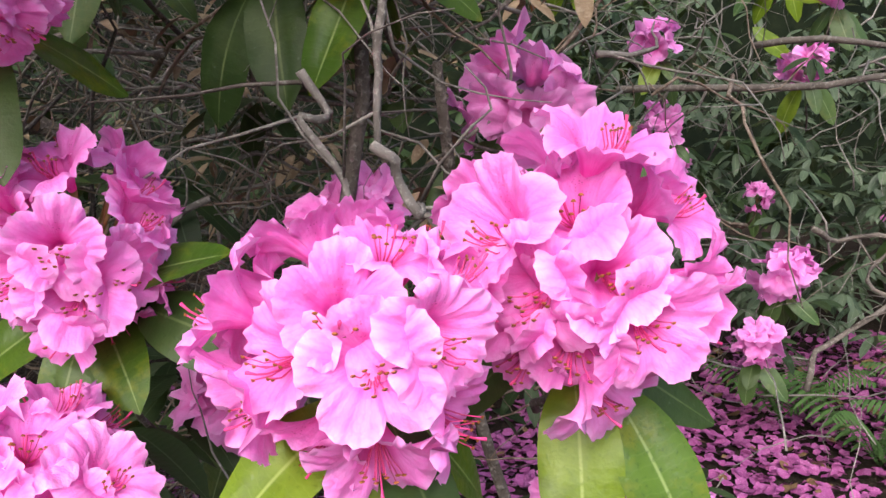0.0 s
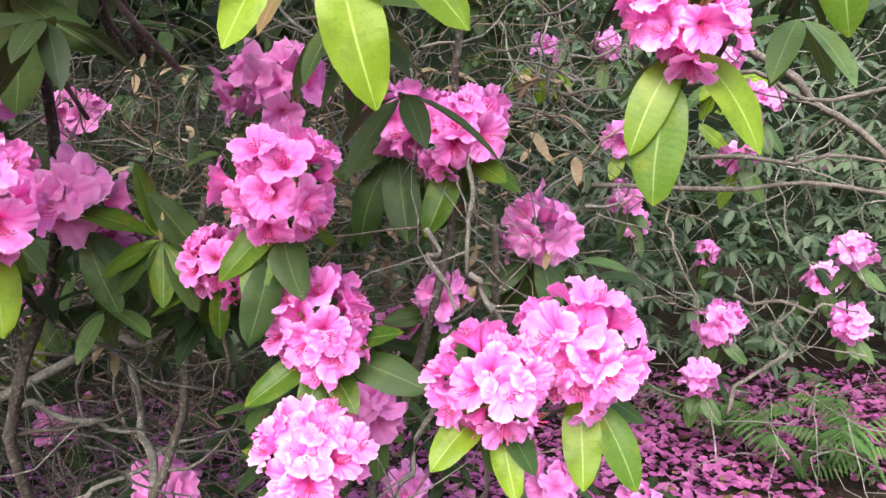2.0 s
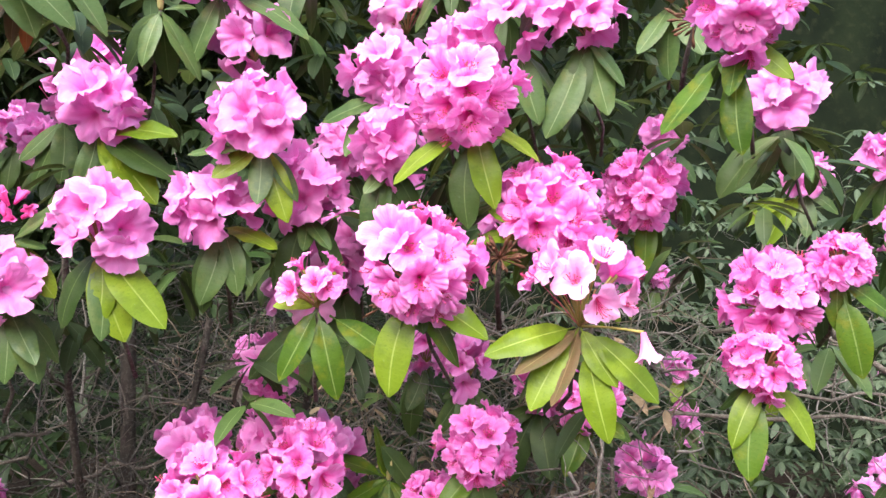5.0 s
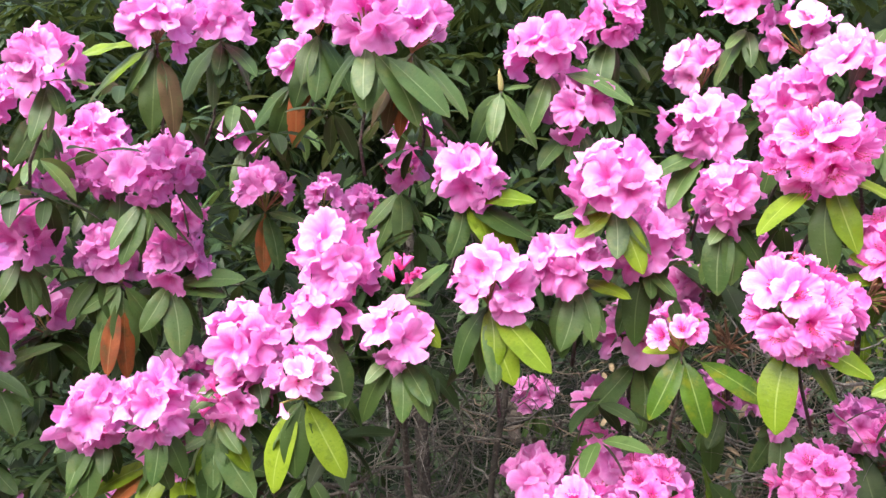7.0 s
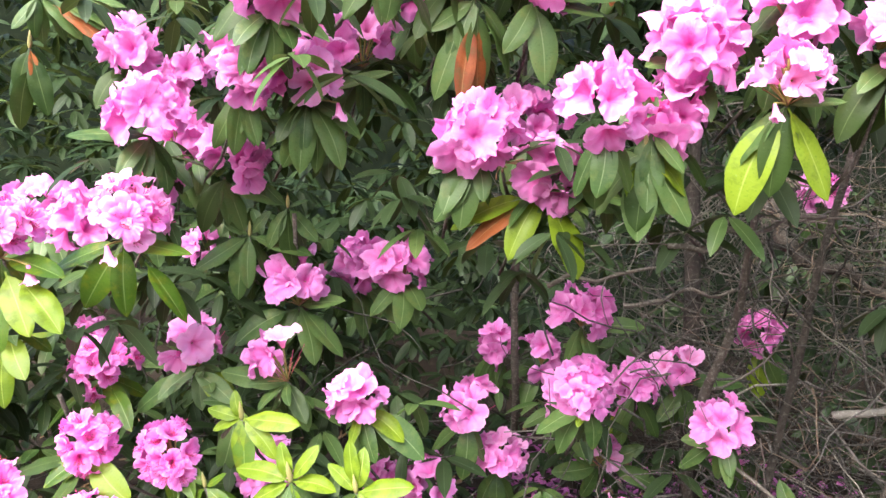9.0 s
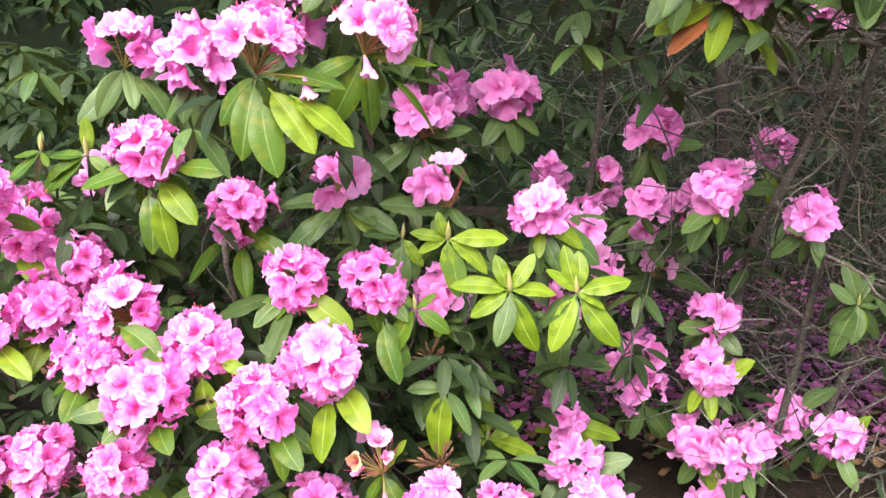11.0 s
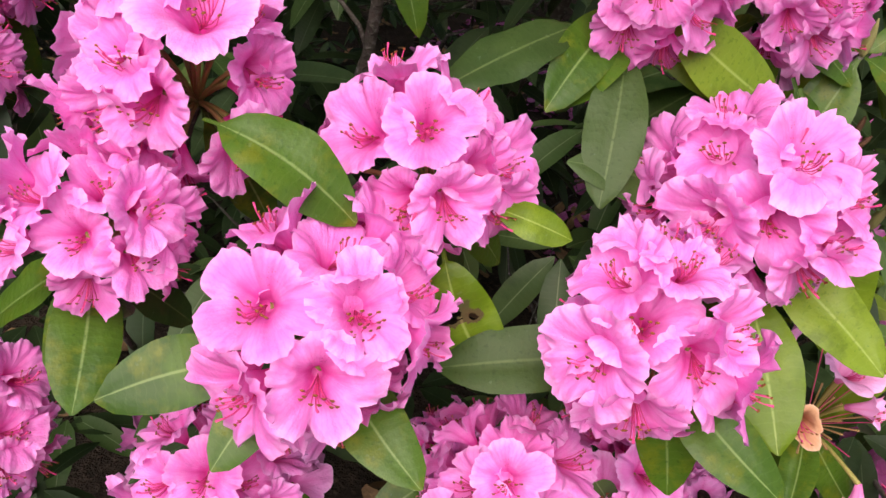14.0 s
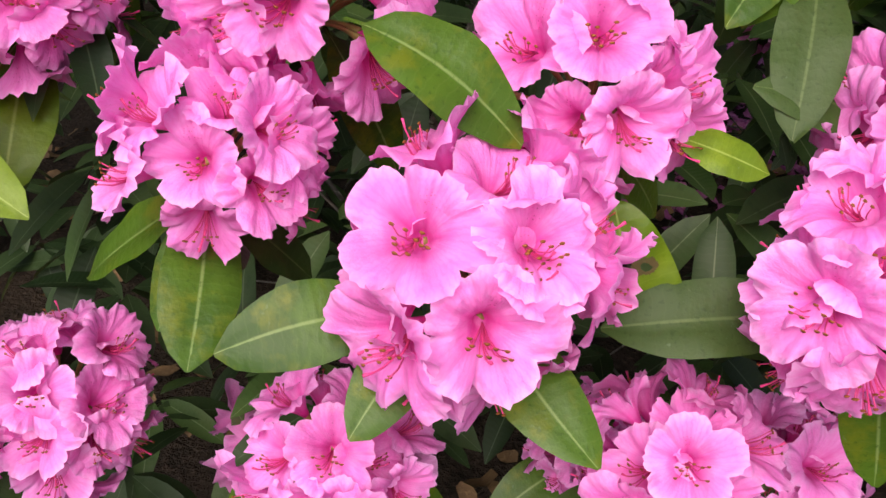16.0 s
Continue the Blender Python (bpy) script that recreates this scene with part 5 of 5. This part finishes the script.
shoot("f", -2.008, 1.396, 1.178, 0.086, 12, (("d", -11.3, -5.4, -8.8),), more=4)
shoot("f", -1.852, 1.294, 1.345, 0.100, 9, (("g", 5.4, -0.4, -21.9), ("g", 18.5, 4.3, -2.5)))
shoot("f", -1.788, 0.753, 1.202, 0.086, 10, (("g", -11.0, -5.4, -11.6), ("y", -0.7, -2.1, -9.8)))
shoot("f", -1.683, 1.212, 1.138, 0.086, 5, (), more=4)
shoot("w", -1.549, 1.387, 1.172, 0.094, 2, (("g", 20.9, 5.1, -1.7), ("g", -6.2, -4.0, -18.1)))
shoot("f", -1.453, 0.932, 1.094, 0.086, 0, (("g", 4.8, -0.4, -12.9), ("g", -8.4, -4.4, -2.9)))
shoot("w", -2.063, 1.083, 0.898, 0.086, 15, (), fill=0)
shoot("w", -1.783, 1.456, 0.847, 0.086, 7, (("g", 7.6, 0.8, -1.2), ("g", -16.0, -6.9, -7.8), ("g", -10.0, -2.3, -0.9), ("g", 12.8, -0.2, 3.4), ("g", 21.3, -1.6, -8.9)), more=1)
shoot("n", -3.450, 0.661, 2.208, 0.020, 46, (("g", 5.3, 0.1, -0.2), ("g", 13.9, 2.7, -9.4), ("g", 24.4, 6.5, -6.3), ("g", 25.0, 7.0, 0.6), ("o", 20.6, 4.7, -11.8), ("g", 23.6, 5.9, -6.5)))
shoot("n", -3.468, 0.651, 2.051, 0.020, 46, (("o", 5.0, -0.3, -12.2), ("d", 7.7, 0.4, -19.0), ("d", 1.3, -1.7, -24.4)))
shoot("f", -3.570, 0.161, 1.239, 0.094, 29, (), True, more=3, fill=5)
shoot("f", -1.895, 1.146, 0.457, 0.106, -18, (), more=4)
shoot("f", -2.207, 0.540, 0.472, 0.086, -15, (("g", -8.8, -4.9, -12.7), ("g", 15.8, -0.3, 1.6)), more=3, fill=5)
shoot("f", -1.688, 1.105, 0.279, 0.106, -23, (("y", 10.2, -6.6, -23.0), ("g", 16.8, -1.1, -3.9)))
shoot("f", -1.634, 0.938, 0.319, 0.086, -25, (), more=4)
shoot("f", -2.178, 0.246, 0.486, 0.087, -19, (("g", 8.2, -1.1, 0.8),), more=4)
shoot("f", -3.495, 1.627, 1.441, 0.107, 14, (), fill=1, more=6)
shoot("f", -1.316, 1.315, 0.298, 0.099, -28, (("g", 15.4, 1.4, 12.3),), more=4)
shoot("f", -2.853, 0.225, 0.482, 0.094, 4, (("g", -12.2, -2.3, -1.7), ("g", -18.5, -1.1, 4.3)), True, more=3, fill=5)
shoot("n", -3.574, 0.464, 1.313, 0.020, 25, (("g", -6.3, -2.0, -1.2), ("g", -0.0, -0.3, 5.0), ("g", 2.7, -2.3, -3.7)), True, more=3, fill=5)
shoot("v", -2.875, -0.026, 1.560, 0.094, 18, (("g", -4.2, -5.2, -21.9), ("g", 3.0, -5.3, -25.3), ("y", 10.0, -4.1, -20.7), ("y", 17.5, -3.3, -18.9), ("g", 14.9, -1.7, -7.1)), True, more=4, fill=5)
shoot("f", -3.204, 0.558, 1.560, 0.107, 21, (), more=6)
shoot("f", -3.247, 0.345, 1.333, 0.103, 25, (("y", 11.5, -3.4, -16.8), ("g", 0.4, -5.2, -24.1), ("g", -16.4, -3.7, -7.2), ("g", 18.6, -1.1, -5.0), ("y", 6.7, -4.5, -24.7)), True, more=3, fill=5)
shoot("n", -2.672, 0.564, 1.082, 0.020, 7, (("g", -13.2, -1.0, 8.9), ("y", 6.2, -2.2, -7.0), ("g", -3.9, -4.7, -18.7), ("g", -10.2, -1.8, 2.4)), more=3, fill=5)
shoot("n", -2.546, 0.369, 1.112, 0.020, 4, (("y", -8.6, -1.6, 2.8), ("y", -7.2, -2.3, -2.4), ("y", 1.0, -3.0, -9.6), ("y", 14.7, -0.3, 1.7), ("y", 10.2, -2.1, -7.6), ("y", -2.0, -0.6, 6.8)), True, more=3, fill=5)
shoot("n", -2.396, 0.338, 0.992, 0.020, -0, (("y", -13.9, -1.8, 3.5), ("y", -9.8, -2.9, -4.9), ("y", 6.8, -3.4, -14.6), ("y", 11.2, -0.8, 0.5), ("y", -3.4, -0.4, 8.8), ("y", 5.1, 0.3, 9.5)), more=3, fill=5)
shoot("n", -2.237, 0.345, 0.988, 0.020, -5, (("y", -7.1, -4.0, -13.3), ("y", 11.9, -2.6, -11.9), ("y", 12.9, -0.0, 4.4), ("y", -6.8, -1.0, 6.2), ("y", -3.6, 0.0, 11.4), ("y", 7.1, -1.5, -2.8), ("y", 0.4, 0.1, 10.1)))
shoot("n", -2.441, 0.534, 0.530, 0.020, 1, (("y", -11.4, -1.2, 6.5), ("y", -1.0, 0.8, 15.5), ("y", -7.4, -2.6, -3.9), ("y", 14.4, -1.1, -3.0), ("y", 9.0, -0.0, 5.9)), more=3, fill=5)
shoot("n", -2.624, 0.348, 0.943, 0.020, 7, (("g", -8.3, -3.8, -11.6), ("g", 9.0, -1.7, -4.8), ("g", 4.8, -0.5, 4.4), ("g", -5.9, -1.0, 5.6)), True, more=3, fill=5)
shoot("n", -2.549, 0.347, 0.741, 0.020, 4, (("y", -2.3, -4.3, -16.9), ("g", -9.4, -1.9, 1.1), ("d", 5.4, -0.1, 6.6)), more=3, fill=5)
shoot("n", -3.459, 0.469, 1.302, 0.020, 28, (("g", -12.6, -3.5, -7.7), ("g", -9.1, -2.7, -4.2), ("y", -0.1, 0.0, 9.9), ("g", 7.2, -1.7, -4.1), ("g", -9.9, -1.9, 1.4)), True, more=3, fill=5)
shoot("f", -2.478, 1.160, 0.736, 0.086, 2, (), more=3, fill=5)
shoot("f", -1.916, 1.170, 0.568, 0.106, -10, (("g", -17.5, -2.7, -0.6), ("y", -2.9, -3.9, -13.8)), fill=0)
shoot("f", -1.694, 1.074, 0.568, 0.101, -15, (("y", -6.6, -4.1, -14.1), ("y", 1.8, -4.2, -17.7), ("y", 14.3, -0.1, 3.4)))
shoot("f", -1.884, 1.215, 1.089, 0.104, -11, (("g", -13.3, -3.9, -10.2), ("g", -6.6, -4.7, -17.6)), fill=0)
shoot("f", -1.722, 1.343, 1.075, 0.089, -14, (("y", -3.1, -3.7, -12.5),), fill=0)
shoot("f", -1.353, 2.016, 0.751, 0.086, -17, (("g", 13.2, -1.8, -6.9),), fill=1)
shoot("f", -1.263, 1.004, 0.351, 0.086, -25, (("y", 7.3, 0.2, 7.8), ("g", 0.4, -2.5, -6.5)))
shoot("f", -1.486, 1.147, 0.257, 0.086, -19, (), more=4)
shoot("f", -1.121, 1.751, 1.785, 0.086, -22, (), fill=1)
shoot("n", -1.216, 1.074, 0.781, 0.020, -25, (("g", -10.3, -4.6, -15.7), ("g", -8.9, -0.9, 7.5), ("g", 3.6, 0.4, 11.1), ("g", -5.4, 0.4, 14.6), ("g", 6.5, -1.0, 0.4), ("y", 0.4, -3.1, -10.3)))
shoot("f", -1.283, 1.740, 1.271, 0.086, -24, (("y", 1.0, -1.8, -24.8),), more=4, fill=1)
shoot("v", -0.220, 0.055, 1.984, 0.106, -4, (("y", -15.9, -1.0, -11.2), ("y", -9.0, -1.4, -20.6), ("y", 4.1, -1.8, -25.6), ("y", 4.5, -1.8, -16.7), ("y", 11.3, -2.1, -19.0), ("b", -6.3, -1.5, -19.9), ("b", -11.5, -1.2, -14.9)), True, more=1)
shoot("f", 0.294, 0.278, 2.026, 0.066, -26, (("g", 2.1, -1.8, -21.7), ("g", 11.3, -2.0, -10.2)), True)
shoot("f", 0.144, 0.286, 1.839, 0.069, -20, (("y", -6.1, -1.4, -14.9), ("y", 9.4, -2.0, -15.5), ("g", -4.5, -1.6, -21.0)), True, fill=0)
shoot("f", -0.716, 0.447, 1.632, 0.090, 17, (("y", 3.6, -1.8, -18.1), ("g", -1.5, -1.4, 3.5)), True)
shoot("w", -0.665, 0.198, 1.980, 0.067, 19, (("g", -6.9, -1.4, -17.0), ("g", 4.5, -1.9, -20.5), ("g", 15.6, -2.2, -14.1), ("y", -6.3, -1.3, -3.7), ("y", 3.9, -1.6, 0.3)), True, more=1)
shoot("f", -0.693, 0.872, 1.519, 0.062, 13, (), more=4)
shoot("f", -0.713, 0.349, 2.170, 0.087, 18, (("g", 0.7, -1.7, -13.0), ("g", 5.9, -1.8, -12.0)))
shoot("f", -0.676, 0.755, 2.338, 0.087, 13, (("y", 10.8, -1.9, -3.2),), more=4)
shoot("f", 0.296, 1.440, 2.522, 0.086, -14, (("g", 11.5, -2.1, -14.4),), more=4)
shoot("f", 0.859, 1.107, 2.388, 0.086, -30, (), more=4)
shoot("f", 0.795, 0.951, 2.161, 0.087, -30, (), more=4)
shoot("f", -0.557, 1.091, 2.352, 0.086, 8, (), more=4)
shoot("f", -0.675, 0.589, 2.042, 0.062, -0, (), fill=0)
shoot("f", -0.307, 1.183, 2.223, 0.086, -8, (), more=4)

shoot("f", -2.377, 0.950, 1.471, 0.107, 3, (("g", -8.0, -4.0, -14.0), ("g", 3.0, -4.0, -19.0), ("g", 9.0, -3.0, -13.0)), more=6)
shoot("f", -1.675, 1.100, 0.742, 0.096, -14, (("g", 9.0, -4.0, -13.0), ("g", -12.0, -3.0, -4.0)))
shoot("f", -1.638, 1.100, 0.063, 0.100, -14, (), more=4)
shoot("f", -2.562, 0.050, 0.560, 0.098, -24, (("y", 12.0, -4.0, -7.0),), True, more=3)
shoot("f", -2.405, 0.200, 0.480, 0.088, -24, (), True, more=3)
shoot("p", -1.640, 0.250, 1.835, 0.050, 27, (("g", 7.0, -2.0, -10.0), ("g", -3.0, -2.0, -11.0), ("g", 2.0, -2.0, -17.0)), more=1)


# ---- leaves between the shoots, the back ones darkened in colour for shade ----
between, deep = [], []
for neck, away, right, fill in NECKS:
    for k in range(fill):
        p = neck + away * rnd.uniform(0.18, 0.36) - UP * rnd.uniform(0.0, 0.2) + right * rnd.uniform(-0.15, 0.15)
        (between if k % 2 else deep).append(tuple(p))
    if fill == 5:
        deep += [tuple(neck + away * rnd.uniform(0.02, 0.2) - UP * rnd.uniform(0.12, 0.3) + right * rnd.uniform(-0.2, 0.2)) for _ in range(2)]
leaf_cloud("foliage_between_shoots", between, LEAVES["m"], "green drooping leaves between the flower heads", 31, (0.09, 0.13), (4, 6))
leaf_cloud("shaded_foliage", deep, SHADE, "leaves behind the flower heads, shade painted into their dark green", 32, (0.09, 0.14), (4, 7))

# ---- dead seed heads ----
seed_head(-0.346, 0.168, 2.013, 0.045, 0)
seed_head(-2.587, 0.390, 0.803, 0.045, 1)
seed_head(-2.555, 0.140, 0.642, 0.045, 2)
seed_head(-0.544, 0.474, 1.937, 0.045, 3)
seed_head(-2.000, 0.586, 1.749, 0.045, 4)
seed_head(0.029, 0.273, 2.469, 0.045, 5)
